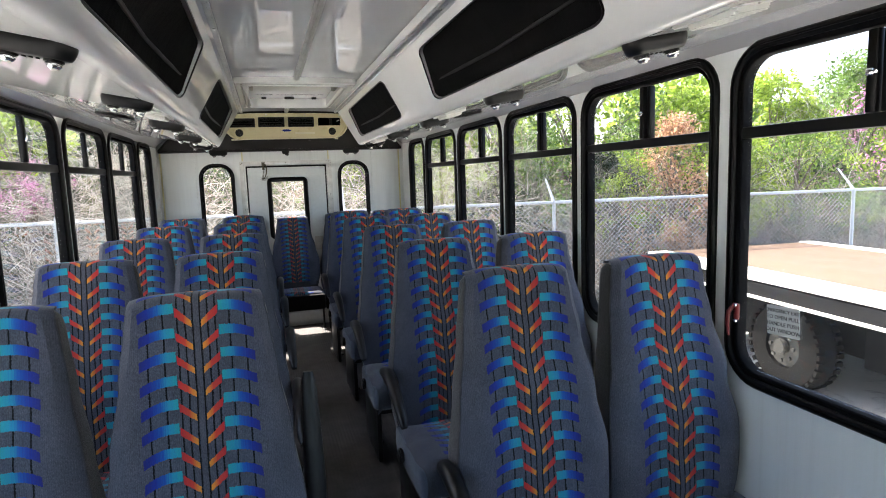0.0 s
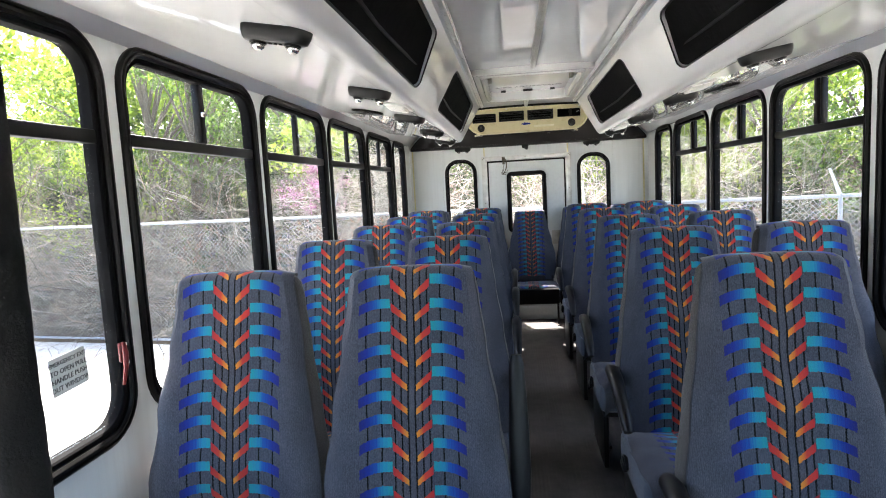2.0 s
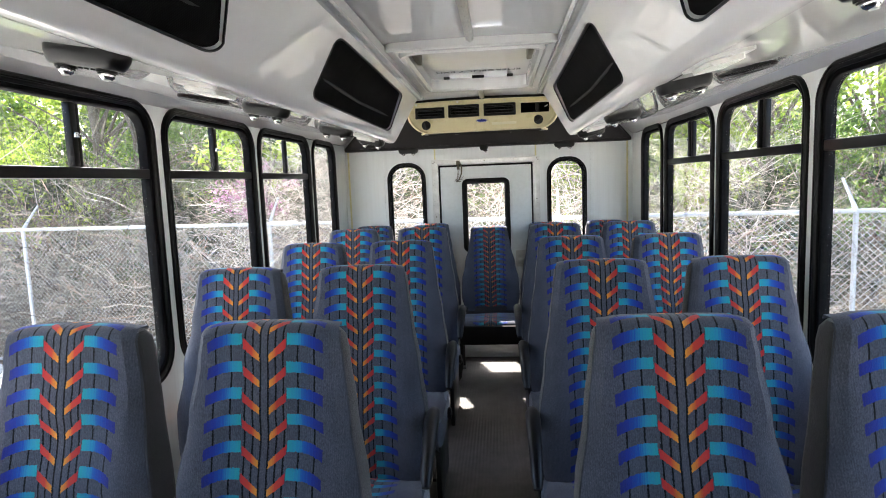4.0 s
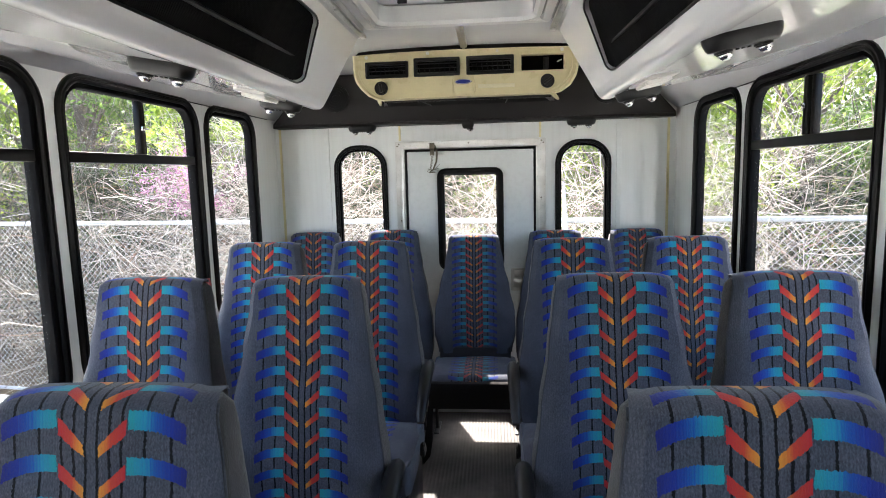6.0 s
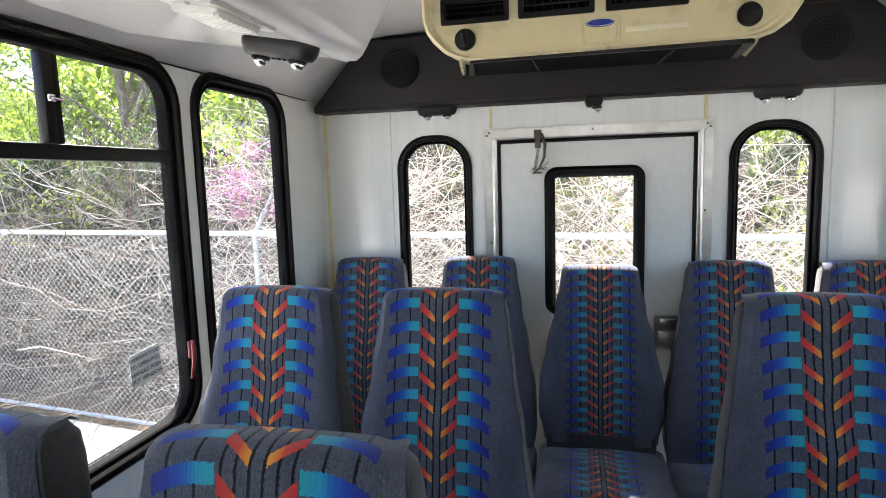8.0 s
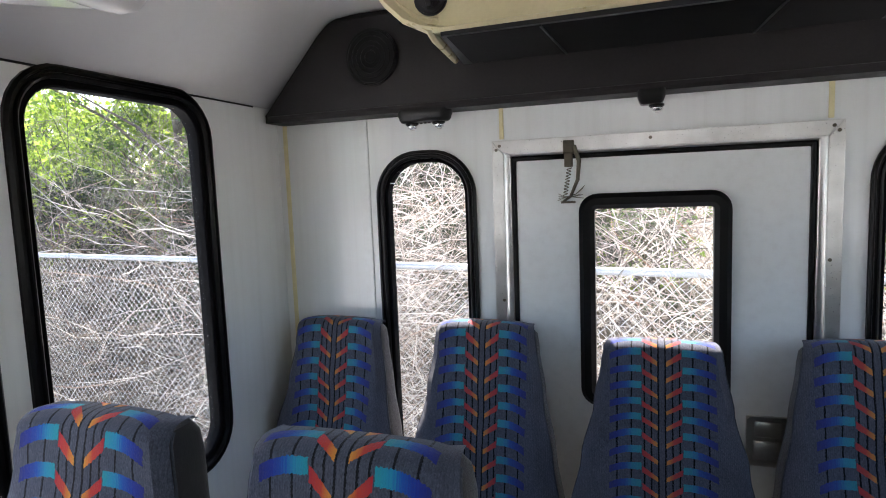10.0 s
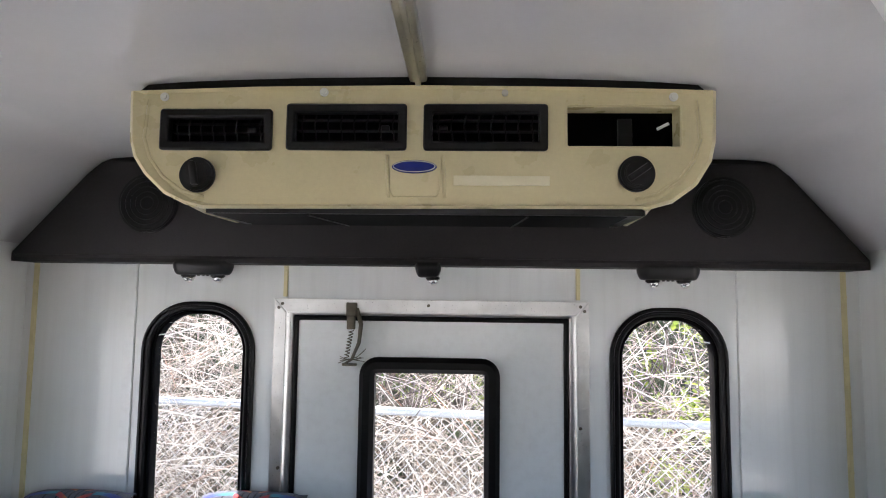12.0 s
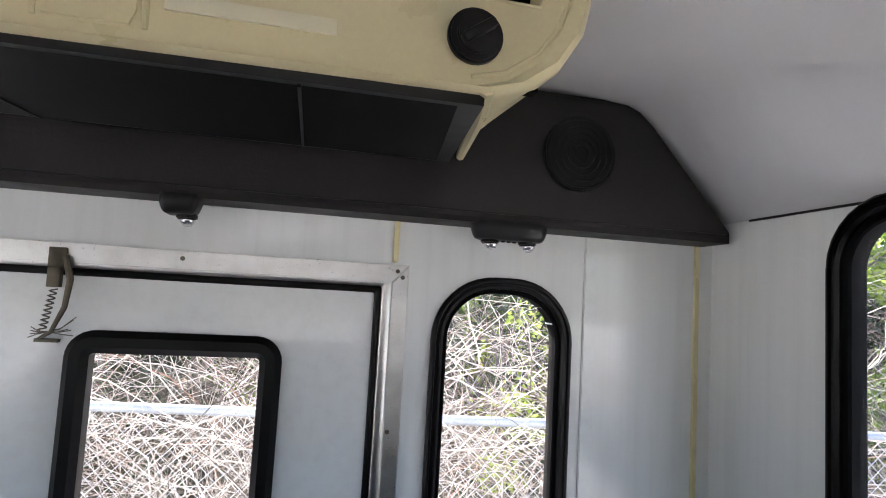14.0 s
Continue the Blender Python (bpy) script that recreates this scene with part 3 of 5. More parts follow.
door = empty("door_1", REAR, "white rear emergency door in a brushed aluminium frame", "door", "structure")
DX0, DX1, DZ1 = -0.437, 0.428, 1.638
bm = holed(bmesh.new(), -0.372, 0.362, 0.06, 1.578, [(-0.170, 0.160, 0.91, 1.452), (-0.165, 0.155, 0.18, 0.745)], lambda bm, a, b, c, d: box(bm, a, b, c, d, -0.035, -0.008))
part("leaf", bm, WALL, door, "white door leaf with grey dirt runs", smooth=False)
part("door_window_frame", ring(-0.197, 0.187, 0.882, 1.480, 0.05, 0.042, -0.03, 0.014, 0.012), RUBBER, door)
p = part("pane", plate(rrect(-0.160, 0.150, 0.918, 1.444, 0.02), -0.024, -0.020), GLASS, door, smooth=False)
p.visible_shadow = False
part("door_window_frame", ring(-0.192, 0.182, 0.152, 0.775, 0.04, 0.036, -0.03, 0.012, 0.008), RUBBER, door)
p = part("pane", plate(rrect(-0.158, 0.148, 0.186, 0.741, 0.01), -0.024, -0.020), GLASS, door, smooth=False)
p.visible_shadow = False
part("seal", ring(-0.384, 0.374, 0.04, 1.592, 0.004, 0.014, -0.03, -0.002, 0.003, 0, 2), RUBBER, door)
part("jamb", ring(-0.405, 0.395, 0.03, 1.612, 0.003, 0.020, -0.03, 0.004, 0.002, 0, 2), ALU, door)


def strip(x0, x1, y0, y1, mit0, mit1, vertical):
    """A flat trim strip with mitred ends."""
    if vertical:
        pts = [(x0, y0), (x1, y0), (x1, y1 - mit1), (x0, y1 - mit0)]
    else:
        pts = [(x0 + mit0, y0), (x1 - mit1, y0), (x1, y1), (x0, y1)]
    return plate(pts, 0.0, 0.006, 0.0015)


part("door_trim", strip(DX0, -0.403, 0.02, DZ1, 0, 0.040, True), ALU, door)
part("door_trim", strip(0.393, DX1, 0.02, DZ1, 0.040, 0, True), ALU, door)
part("door_trim", strip(DX0 + 0.001, DX1 - 0.001, DZ1 - 0.038, DZ1, 0.036, 0.036, False), ALU, door)
for x, z in ((-0.424, 1.612), (-0.414, 1.623), (-0.01, 1.622), (0.404, 1.624), (0.415, 1.612), (0.402, 1.30), (-0.412, 1.18)):
    part("screw", disc(bmesh.new(), (x, z, 0.006), (0, 0, 1), 0.0045, 0.004, 10), RUST, door)
clip = part("spring_catch", boxes((-0.236, -0.206, 1.590, 1.628, 0.006, 0.012), (-0.232, -0.210, 1.555, 1.592, 0.004, 0.02), bevel=0.002), RUST, door, "weathered spring catch hanging from the door frame")
bm = bmesh.new()
tube(bm, [(-0.219 - 0.012 * k / 60 + 0.006 * math.cos(k * 0.9), 1.552 - 0.075 * k / 60, 0.016 + 0.006 * math.sin(k * 0.9)) for k in range(61)], 0.0014, 6)
part("coil_spring", bm, RUST, clip)
bm = bmesh.new()
tube(bm, [(-0.206, 1.612, 0.014), (-0.192, 1.57, 0.022), (-0.196, 1.52, 0.024), (-0.216, 1.475, 0.018), (-0.236, 1.462, 0.012)], [0.006, 0.006, 0.005, 0.004, 0.003], 8)
box(bm, -0.243, -0.205, 1.456, 1.462, 0.0, 0.014)
part("strap", bm, RUST, clip)
bm = bmesh.new()
for k in range(9):
    a = random.uniform(-0.6, 0.6) + (math.pi if k % 2 else 0)
    l = random.uniform(0.02, 0.05)
    tube(bm, [(-0.222, 1.475, 0.014), (-0.222 + l * 0.5 * math.cos(a), 1.475 + l * 0.3 * math.sin(a), 0.018), (-0.222 + l * math.cos(a), 1.48 + l * math.sin(a), 0.014)], 0.0009, 4)
part("frayed_thread", bm, RUST, clip)
latch = part("door_latch", plate(rrect(0.225, 0.325, 0.755, 0.888, 0.008), -0.010, 0.004, 0.003), STEEL, door, "dull recessed steel door latch")
part("paddle", boxes((0.240, 0.310, 0.775, 0.825, 0.004, 0.014), (0.244, 0.306, 0.835, 0.876, 0.004, 0.008), bevel=0.003), STEEL, latch)
part("kick_panel", boxes((-0.372, 0.362, 0.02, 0.135, -0.006, 0.006), bevel=0.002), WALL, door)

# trim strips on the rear wall and the corner seams
for x, w, mat in ((-1.120, 0.014, CREAM_TRIM), (1.108, 0.014, CREAM_TRIM), (-0.842, 0.030, WALL), (0.838, 0.030, WALL), (-0.408, 0.012, CREAM_TRIM), (0.398, 0.012, CREAM_TRIM)):
    z0 = 1.642 if abs(x) < 0.5 else 0.0
    ob = solid("trim", plate(rrect(-w / 2, w / 2, z0, 1.74, 0.002, 2), 0.0, 0.005, 0.002), mat,
               "yellowed plastic joint strip on the rear wall" if mat is CREAM_TRIM else "white joint strip on the rear wall", "trim", "structure", at=REAR @ Matrix.Translation((x, 0, 0)))
    if abs(x) > 1.1:
        for z in (0.6, 0.9, 1.2, 1.42, 1.66):
            part("screw_cap", disc(bmesh.new(), (0, z, 0.006), (0, 0, 1), 0.006, 0.005, 12, 0.0015), CREAM_TRIM, ob)
for s in (-1, 1):
    bm = boxes((s * 1.15 - 0.0025, s * 1.15 + 0.0025, 5.88, 6.88, 1.7765, 1.7815), bevel=0.001)
    solid("trim", bm, SATIN, "thin dark seam between wall and roof", "trim", "structure")

# ---- rear valance, speakers, air conditioner ----
valance_pts = [(-1.122, 1.728), (1.118, 1.728), (1.118, 1.752), (0.905, 1.990), (0.85, 2.012), (-0.85, 2.012), (-0.905, 1.990), (-1.122, 1.752)]
valance = solid("valance", plate(valance_pts, 0.002, 0.115, 0.018), VINYL, "charcoal vinyl-covered valance across the rear wall", "valance", "structure", at=REAR)


def speaker(c, axis, radius, label):
    ob = empty("speaker", Matrix.Translation(c) @ Vector(axis).to_track_quat("Z", "Y").to_matrix().to_4x4(), label, "speaker", "", "speakers")
    bm = bmesh.new()
    disc(bm, (0, 0, 0.004), (0, 0, 1), radius, 0.012, 36, 0.003)
    part("rim", bm, RUBBER, ob)
    bm = bmesh.new()
    for k in range(5):
        r = radius * (0.9 - 0.17 * k)
        tube(bm, [(r * math.cos(a * math.pi / 16), r * math.sin(a * math.pi / 16), 0.0095) for a in range(33)], 0.0018, 5, False)
    part("grille", bm, BLACK, ob)
    return ob


for s in (-1, 1):
    speaker((s * 0.745, 6.884, 1.882), (0, -1, 0), 0.078, "round black speaker grille in the charcoal valance")

ac = empty("air_conditioner", Matrix.Translation((0, 6.40, 0)), "cream ceiling air conditioner with four black vents", "air conditioner")
out = [(-0.390, 1.801), (0.412, 1.806), (0.455, 1.818), (0.496, 1.848), (0.522, 1.890), (0.530, 1.925), (0.533, 2.018), (0.30, 2.024), (0.0, 2.027), (-0.30, 2.024), (-0.533, 2.016), (-0.530, 1.925), (-0.521, 1.893), (-0.500, 1.862), (-0.463, 1.827), (-0.428, 1.810)]
VENTS = [(-0.468, -0.266, 1.908, 1.980), (-0.236, -0.022, 1.909, 1.990), (0.012, 0.230, 1.909, 1.990), (0.267, 0.464, 1.917, 1.988)]
K = [(-0.396, 1.860), (0.386, 1.866)]


def ac_shell():
    """The cover: an outline drawn back in depth, with real vent openings in its face."""
    bm = bmesh.new()
    n = len(out)
    cx, cz = 0.0, 1.92

    def lp(scale, y):
        return [bm.verts.new((cx + (x - cx) * scale, y, cz + (z - cz) * scale)) for x, z in out]

    back = lp(1.0, 0.42)
    for v in back:
        v.co.z += 0.045 * max(0.0, min(1.0, (1.90 - v.co.z) / 0.09))
    ls = [back, lp(1.0, 0.028), lp(0.994, 0.010), lp(0.975, 0.0), lp(0.955, 0.006), lp(0.945, 0.010)]
    for a, b in zip(ls, ls[1:]):
        for k in range(n):
            bm.faces.new((a[k], a[(k + 1) % n], b[(k + 1) % n], b[k]))
    edges = [bm.edges.get((ls[-1][k], ls[-1][(k + 1) % n])) for k in range(n)]
    for a, b, c, d in VENTS:
        vs = [bm.verts.new((x, 0.010, z)) for x, z in ((a, c), (b, c), (b, d), (a, d))]
        ws = [bm.verts.new((x, 0.045, z)) for x, z in ((a, c), (b, c), (b, d), (a, d))]
        for k in range(4):
            edges.append(bm.edges.new((vs[k], vs[(k + 1) % 4])))
            bm.faces.new((vs[k], vs[(k + 1) % 4], ws[(k + 1) % 4], ws[k]))
    bmesh.ops.triangle_fill(bm, use_beauty=True, edges=edges)
    return bm


part("cover", ac_shell(), CREAM, ac, "cream moulded cover", smooth=True)
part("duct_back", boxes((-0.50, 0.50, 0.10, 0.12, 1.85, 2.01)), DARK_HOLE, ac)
for k, (a, b, c, d) in enumerate(VENTS):
    if k < 3:
        v = part("vent", ring(a - 0.002, b + 0.002, c - 0.002, d + 0.002, 0.006, 0.016, -0.012, 0.006, 0.003, 0, 3), BLACK, ac, "black louvred vent", at=Matrix(((1, 0, 0, 0), (0, 0, -1, 0.008), (0, 1, 0, 0), (0, 0, 0, 1))))
        for j in range(8):
            x = a + 0.024 + (b - a - 0.048) * j / 7
            bm = bmesh.new()
            tube(bm, [(x + 0.002 * math.sin(t * 1.3), c + 0.012 + (d - c - 0.024) * t / 6, -0.012) for t in range(7)], 0.0016, 5)
            part("louvre", bm, BLACK, v)
        for j in range(3):
            z = c + (d - c) * (j + 1) / 4
            part("louvre", boxes((a + 0.012, b - 0.012, z - 0.001, z + 0.001, -0.034, -0.018)), BLACK, v)
        part("tab", boxes((b - 0.045 if k != 2 else a + 0.026, b - 0.030 if k != 2 else a + 0.041, (c + d) / 2 - 0.005, (c + d) / 2 + 0.005, -0.012, -0.003), bevel=0.002), SATIN, v)
    else:
        v = part("vent", ring(a - 0.004, b + 0.004, c - 0.004, d + 0.004, 0.003, 0.003, 0, 0.002, 0.001, 0, 2), CREAM, ac, "open vent hole without its louvres", at=Matrix(((1, 0, 0, 0), (0, 0, -1, 0.008), (0, 1, 0, 0), (0, 0, 0, 1))))
        part("bracket", boxes((0.372, 0.398, 1.93, 1.985, -0.07, -0.06), bevel=0.001), SATIN, v)
        bm = bmesh.new()
        tube(bm, [(0.434, 1.956, -0.03), (0.452, 1.964, -0.02)], 0.003, 8)
        part("wire", bm, LENS, v)
for x, z in K:
    bm = bmesh.new()
    disc(bm, (x, 0.004, z), (0, -1, 0), 0.032, 0.012, 32, 0.003)
    knob = part("knob", bm, BLACK, ac, "round black control knob")
    bm = bmesh.new()
    disc(bm, (x, -0.004, z), (0, -1, 0), 0.023, 0.006, 28, 0.002)
    part("dial", bm, SATIN, knob)
    a = radians(35 if x > 0 else 100)
    bm = boxes((-0.022, 0.022, -0.020, -0.006, -0.006, 0.006), bevel=0.004)
    bmesh.ops.transform(bm, matrix=Matrix.Translation((x, 0, z)) @ Matrix.Rotation(-a, 4, "Y"), verts=bm.verts)
    part("pointer", bm, BLACK, knob)
bm = bmesh.new()
disc(bm, (0, 0, 0), (0, -1, 0), 0.040, 0.008, 36, 0.002)
bmesh.ops.scale(bm, vec=(1, 1, 0.30), verts=bm.verts)
bmesh.ops.translate(bm, vec=(-0.005, 0.006, 1.877), verts=bm.verts)
badge = part("badge", bm, BLUE_BADGE, ac, "blue oval badge")
bm = bmesh.new()
tube(bm, [(-0.005 + 0.037 * math.cos(a * math.pi / 20), 0.001, 1.877 + 0.0098 * math.sin(a * math.pi / 20)) for a in range(41)], 0.0008, 5, False)
part("badge_rim", bm, LENS, badge)
part("badge_panel", plate([(-0.040, 1.822), (0.040, 1.822), (0.046, 1.838), (0.048, 1.896), (-0.048, 1.896), (-0.046, 1.838)], -0.012, -0.0072, 0.0025), CREAM, ac,
     at=Matrix(((1, 0, 0, -0.004), (0, 0, -1, 0), (0, 1, 0, 0), (0, 0, 0, 1))))
for x in (-0.053, 0.047):
    bm = bmesh.new()
    tube(bm, [(x - 0.002, 0.0105, 1.899), (x, 0.0095, 1.870), (x + 0.002, 0.0105, 1.822)], [0.003, 0.0042, 0.003], 8)
    part("moulded_ridge", bm, CREAM, ac)
for s_ in (-1, 1):
    bm = bmesh.new()
    tube(bm, [(s_ * 0.494, 0.0105, 2.000), (s_ * 0.500, 0.0095, 1.93), (s_ * 0.488, 0.0095, 1.893), (s_ * 0.462, 0.0100, 1.858), (s_ * 0.425, 0.0105, 1.832), (s_ * 0.385, 0.0110, 1.822)], 0.0032, 8)
    part("moulded_ridge", bm, CREAM, ac)
part("label_strip", boxes((0.065, 0.235, 0.0065, 0.012, 1.845, 1.862), bevel=0.0005), LABEL, ac, "faded pale label")
for x, z in ((-0.462, 2.003), (-0.17, 2.012), (0.452, 2.004)):
    part("screw_cap", disc(bmesh.new(), (x, 0.002, z), (0, -1, 0), 0.008, 0.008, 18, 0.003), LENS, ac, "white screw cap")
bm = bmesh.new()
disc(bm, (0.155, 0.002, 2.011), (0, -1, 0), 0.006, 0.006, 12, 0.001)
part("screw", bm, STEEL, ac)
TRAY = Matrix.Translation((0, 0.02, 1.806)) @ pose(0, 0, 0, 4.0, 0, 0)
tray = part("bottom_tray", plate([(-0.385, 0.0), (0.405, 0.0), (0.46, 0.40), (-0.46, 0.40)], -0.012, 0.004, 0.004), BLACK, ac, "dark return-air grille", at=TRAY)
bm = bmesh.new()
for j in range(46):
    y = 0.016 + 0.0082 * j
    w = 0.375 + 0.06 * (y / 0.4)
    tube(bm, [(-w, y, -0.0125), (w, y, -0.0125)], 0.0017, 4)
part("grille_mesh", bm, BLACK, tray, "fine black grille wires")
for x in (-0.2, 0.2):
    part("grille_rib", boxes((x - 0.002, x + 0.002, 0.01, 0.39, -0.0155, -0.012)), BLACK, tray)
for s in (-1, 1):
    bm = bmesh.new()
    tube(bm, [(s * 0.405, 0.010, 1.812), (s * 0.428, 0.12, 1.816), (s * 0.475, 0.40, 1.830)], [0.010, 0.011, 0.008], 8)
    part("edge_rail", bm, CREAM, ac)
part("foam_gasket", plate([(-0.525, 2.010), (0.525, 2.010), (0.50, 2.030), (0.3, 2.046), (0, 2.052), (-0.3, 2.046), (-0.50, 2.030)], -0.05, -0.014), FOAM, ac, "black foam gasket above the cover", at=Matrix(((1, 0, 0, 0), (0, 0, -1, 0), (0, 1, 0, 0), (0, 0, 0, 1))))

# ---- overhead racks ----
RACK_END = 5.86
SOFFIT = [(1.150, 1.822), (0.60, 1.722), (0.565, 1.712), (0.540, 1.712), (0.526, 1.722), (0.513, 1.742),
          (0.392, 1.948), (0.380, 1.968), (0.358, 1.974), (0.356, 2.030)]
OPENINGS = [(1.05, 1.92), (2.15, 3.49), (4.11, 5.52)]


def face_pt(s, t):
    """A point on the sloping face: t from its foot to its head."""
    return Vector((s * (0.513 + (0.392 - 0.513) * t), 0, 1.742 + (1.948 - 1.742) * t))


def opening(a, b):
    """Outline of a net window on the sloping face, in (y, t)."""
    out_ = []
    for cy, ct, a0 in ((b - 0.06, 0.20, -90), (b - 0.16, 0.82, 0), (a + 0.09, 0.84, 90), (a + 0.11, 0.20, 180)):
        for k in range(7):
            an = radians(a0 + 15 * k)
            out_.append((cy + 0.07 * math.cos(an), ct + 0.13 * math.sin(an)))
    return out_


def rack(name, s):
    ob = empty(name, Matrix.Translation((s * 0.5, 0, 1.7)), "glossy white overhead rack and soffit with black net openings", "overhead rack", "structure")
    inv = Matrix.Translation((-s * 0.5, 0, -1.7))
    prof = [Vector((s * x, 0, z)) for x, z in SOFFIT]

    def shell(name, bm):
        bmesh.ops.transform(bm, matrix=inv, verts=bm.verts)
        return part(name, bm, FRP, ob)

    for name, k0, k1 in (("soffit_panel", 0, 1), ("rolled_lip", 1, 5), ("upper_return", 6, 9)):
        bm = bmesh.new()
        rows = [[bm.verts.new(p + Vector((0, y, 0))) for p in prof[k0:k1 + 1]] for y in (Y_FRONT, RACK_END)]
        for k in range(k1 - k0):
            bm.faces.new((rows[0][k], rows[0][k + 1], rows[1][k + 1], rows[1][k]))
        shell(name, bm)
    bm = bmesh.new()
    corner = [bm.verts.new(prof[k] + Vector((0, y, 0))) for k, y in ((5, Y_FRONT), (6, Y_FRONT), (6, RACK_END), (5, RACK_END))]
    rim = [bm.edges.new((corner[k], corner[(k + 1) % 4])) for k in range(4)]
    flange = []
    for a, b in OPENINGS:
        vs = [bm.verts.new(face_pt(s, t) + Vector((0, y, 0))) for y, t in opening(a, b)]
        rim += [bm.edges.new((vs[k], vs[(k + 1) % len(vs)])) for k in range(len(vs))]
        flange.append(vs)
    bmesh.ops.triangle_fill(bm, use_beauty=True, edges=rim)
    for vs in flange:
        ws = [bm.verts.new(v.co + Vector((s * 0.020, 0, 0.012))) for v in vs]
        for k in range(len(vs)):
            bm.faces.new((vs[k], vs[(k + 1) % len(vs)], ws[(k + 1) % len(vs)], ws[k]))
    shell("fascia", bm)
    # closing end with a small chamfer
    bm = bmesh.new()
    rear = [bm.verts.new(p + Vector((0, RACK_END, 0))) for p in prof]
    cap = [bm.verts.new(p + Vector((s * 0.012, RACK_END + 0.018, 0.012))) for p in prof]
    for k in range(len(prof) - 1):
        bm.faces.new((rear[k], rear[k + 1], cap[k + 1], cap[k]))
    bm.faces.new(cap + [bm.verts.new((s * 1.15, RACK_END + 0.018, 2.03))])
    shell("end_panel", bm)
    for a, b in OPENINGS:
        pts = [face_pt(s, t) + Vector((s * 0.006 + s * 0.03 * math.sin(math.pi * min(1, max(0, (y - a) / (b - a)))) , y, 0.008)) for y, t in opening(a, b)]
        bm = bmesh.new()
        c = bm.verts.new(sum(pts, Vector()) / len(pts) + Vector((s * 0.03, 0, 0.0)))
        vs = [bm.verts.new(p) for p in pts]
        for k in range(len(vs)):
            bm.faces.new((vs[k], vs[(k + 1) % len(vs)], c))
        bmesh.ops.transform(bm, matrix=inv, verts=bm.verts)
        net = part("cargo_net", bm, NET, ob, "black mesh cargo net")
        bm = bmesh.new()
        pts = [face_pt(s, t) + Vector((-s * 0.001, y, -0.001)) for y, t in opening(a, b)]
        tube(bm, pts + pts[:2], 0.0032, 6, False)
        bmesh.ops.transform(bm, matrix=inv, verts=bm.verts)
        part("edge_trim", bm, BLACK, net)
        bm = bmesh.new()
        tube(bm, [face_pt(s, 0.42) + Vector((s * 0.022, a + 0.06, 0)), face_pt(s, 0.40) + Vector((s * 0.035, (a + b) / 2, 0)), face_pt(s, 0.42) + Vector((s * 0.022, b - 0.06, 0))], 0.006, 6)
        bmesh.ops.transform(bm, matrix=inv, verts=bm.verts)
        part("elastic_cord", bm, SATIN, net)
    bm = boxes((min(s * 0.366, s * 0.345), max(s * 0.366, s * 0.345), Y_FRONT, RACK_END, 1.966, 1.982), bevel=0.004)
    for k in range(16):
        disc(bm, (s * 0.352, 0.4 + 0.36 * k, 1.966), (0, 0, 1), 0.006, 0.005, 10)
    bmesh.ops.transform(bm, matrix=inv, verts=bm.verts)
    part("trim_rail", bm, ALU, ob, "aluminium edge rail with rivets")
    bm = boxes((min(s * 1.149, s * 1.128), max(s * 1.149, s * 1.128), Y_FRONT, RACK_END, 1.806, 1.820), bevel=0.003)
    bmesh.ops.transform(bm, matrix=inv, verts=bm.verts)
    part("wall_trim", bm, ALU, ob)


rack("overhead_rack_left", -1)
rack("overhead_rack_right", 1)
for x in (0.0,):
    bm = boxes((x - 0.016, x + 0.016, Y_FRONT, HATCH_Y - HATCH_H, 2.028, 2.050), (x - 0.016, x + 0.016, HATCH_Y + HATCH_H, 6.40, 2.028, 2.050), bevel=0.005)
    box(bm, x - 0.005, x + 0.005, Y_FRONT, HATCH_Y - HATCH_H, 2.022, 2.030, 0.002)
    box(bm, x - 0.005, x + 0.005, HATCH_Y + HATCH_H, 6.40, 2.022, 2.030, 0.002)
    solid("trim", bm, ALU, "aluminium joint strip along the middle of the ceiling", "trim", "structure")

# roof hatch
hatch = empty("roof_hatch", Matrix.Translation((0, HATCH_Y, 2.03)), "white plastic roof emergency hatch with black lettering", "hatch", "structure")
FLAT = pose(0, 0, 0, 180, 0, 0)
part("frame", ring(-0.356, 0.356, -HATCH_H, HATCH_H, 0.03, 0.046, -0.045, 0.024, 0.008), FRP, hatch, at=FLAT)
part("lip", ring(-0.318, 0.318, -HATCH_H + 0.045, HATCH_H - 0.045, 0.09, 0.040, -0.040, 0.030, 0.012, 0, 10), FRP, hatch, at=FLAT)
part("lid", plate(rrect(-0.32, 0.32, -HATCH_H + 0.04, HATCH_H - 0.04, 0.06), -0.075, -0.048, 0.004), FRP, hatch, "white recessed hatch lid", at=FLAT)
part("lid_panel", plate(rrect(-0.235, 0.235, -HATCH_H + 0.13, HATCH_H - 0.13, 0.05), -0.055, -0.036, 0.012), FRP, hatch, at=FLAT)
for s in (-1, 1):
    part("bracket", boxes((s * 0.262 - 0.012, s * 0.262 + 0.012, -0.40, -0.16, -0.002, 0.046), bevel=0.004), RUST, hatch, "dark corroded hinge bracket")
writing("lettering", "EMERGENCY EXIT", 0.060, INK, hatch, Matrix.Translation((0.0, 0.27, 0.0352)) @ pose(0, 0, 0, 0, 180, 0), "black capital letters")
for a, b, c, d in ((-0.035, 0.035, 0.405, 0.418), (-0.20, -0.165, 0.41, 0.42), (0.165, 0.20, 0.41, 0.42), (-0.16, -0.10, -0.515, -0.505), (0.10, 0.17, -0.515, -0.505)):
    part("handle", boxes((a, b, c, d, 0.020, 0.05), bevel=0.003), BLACK, hatch)

# ---- reading lights, vents and speakers under the racks ----


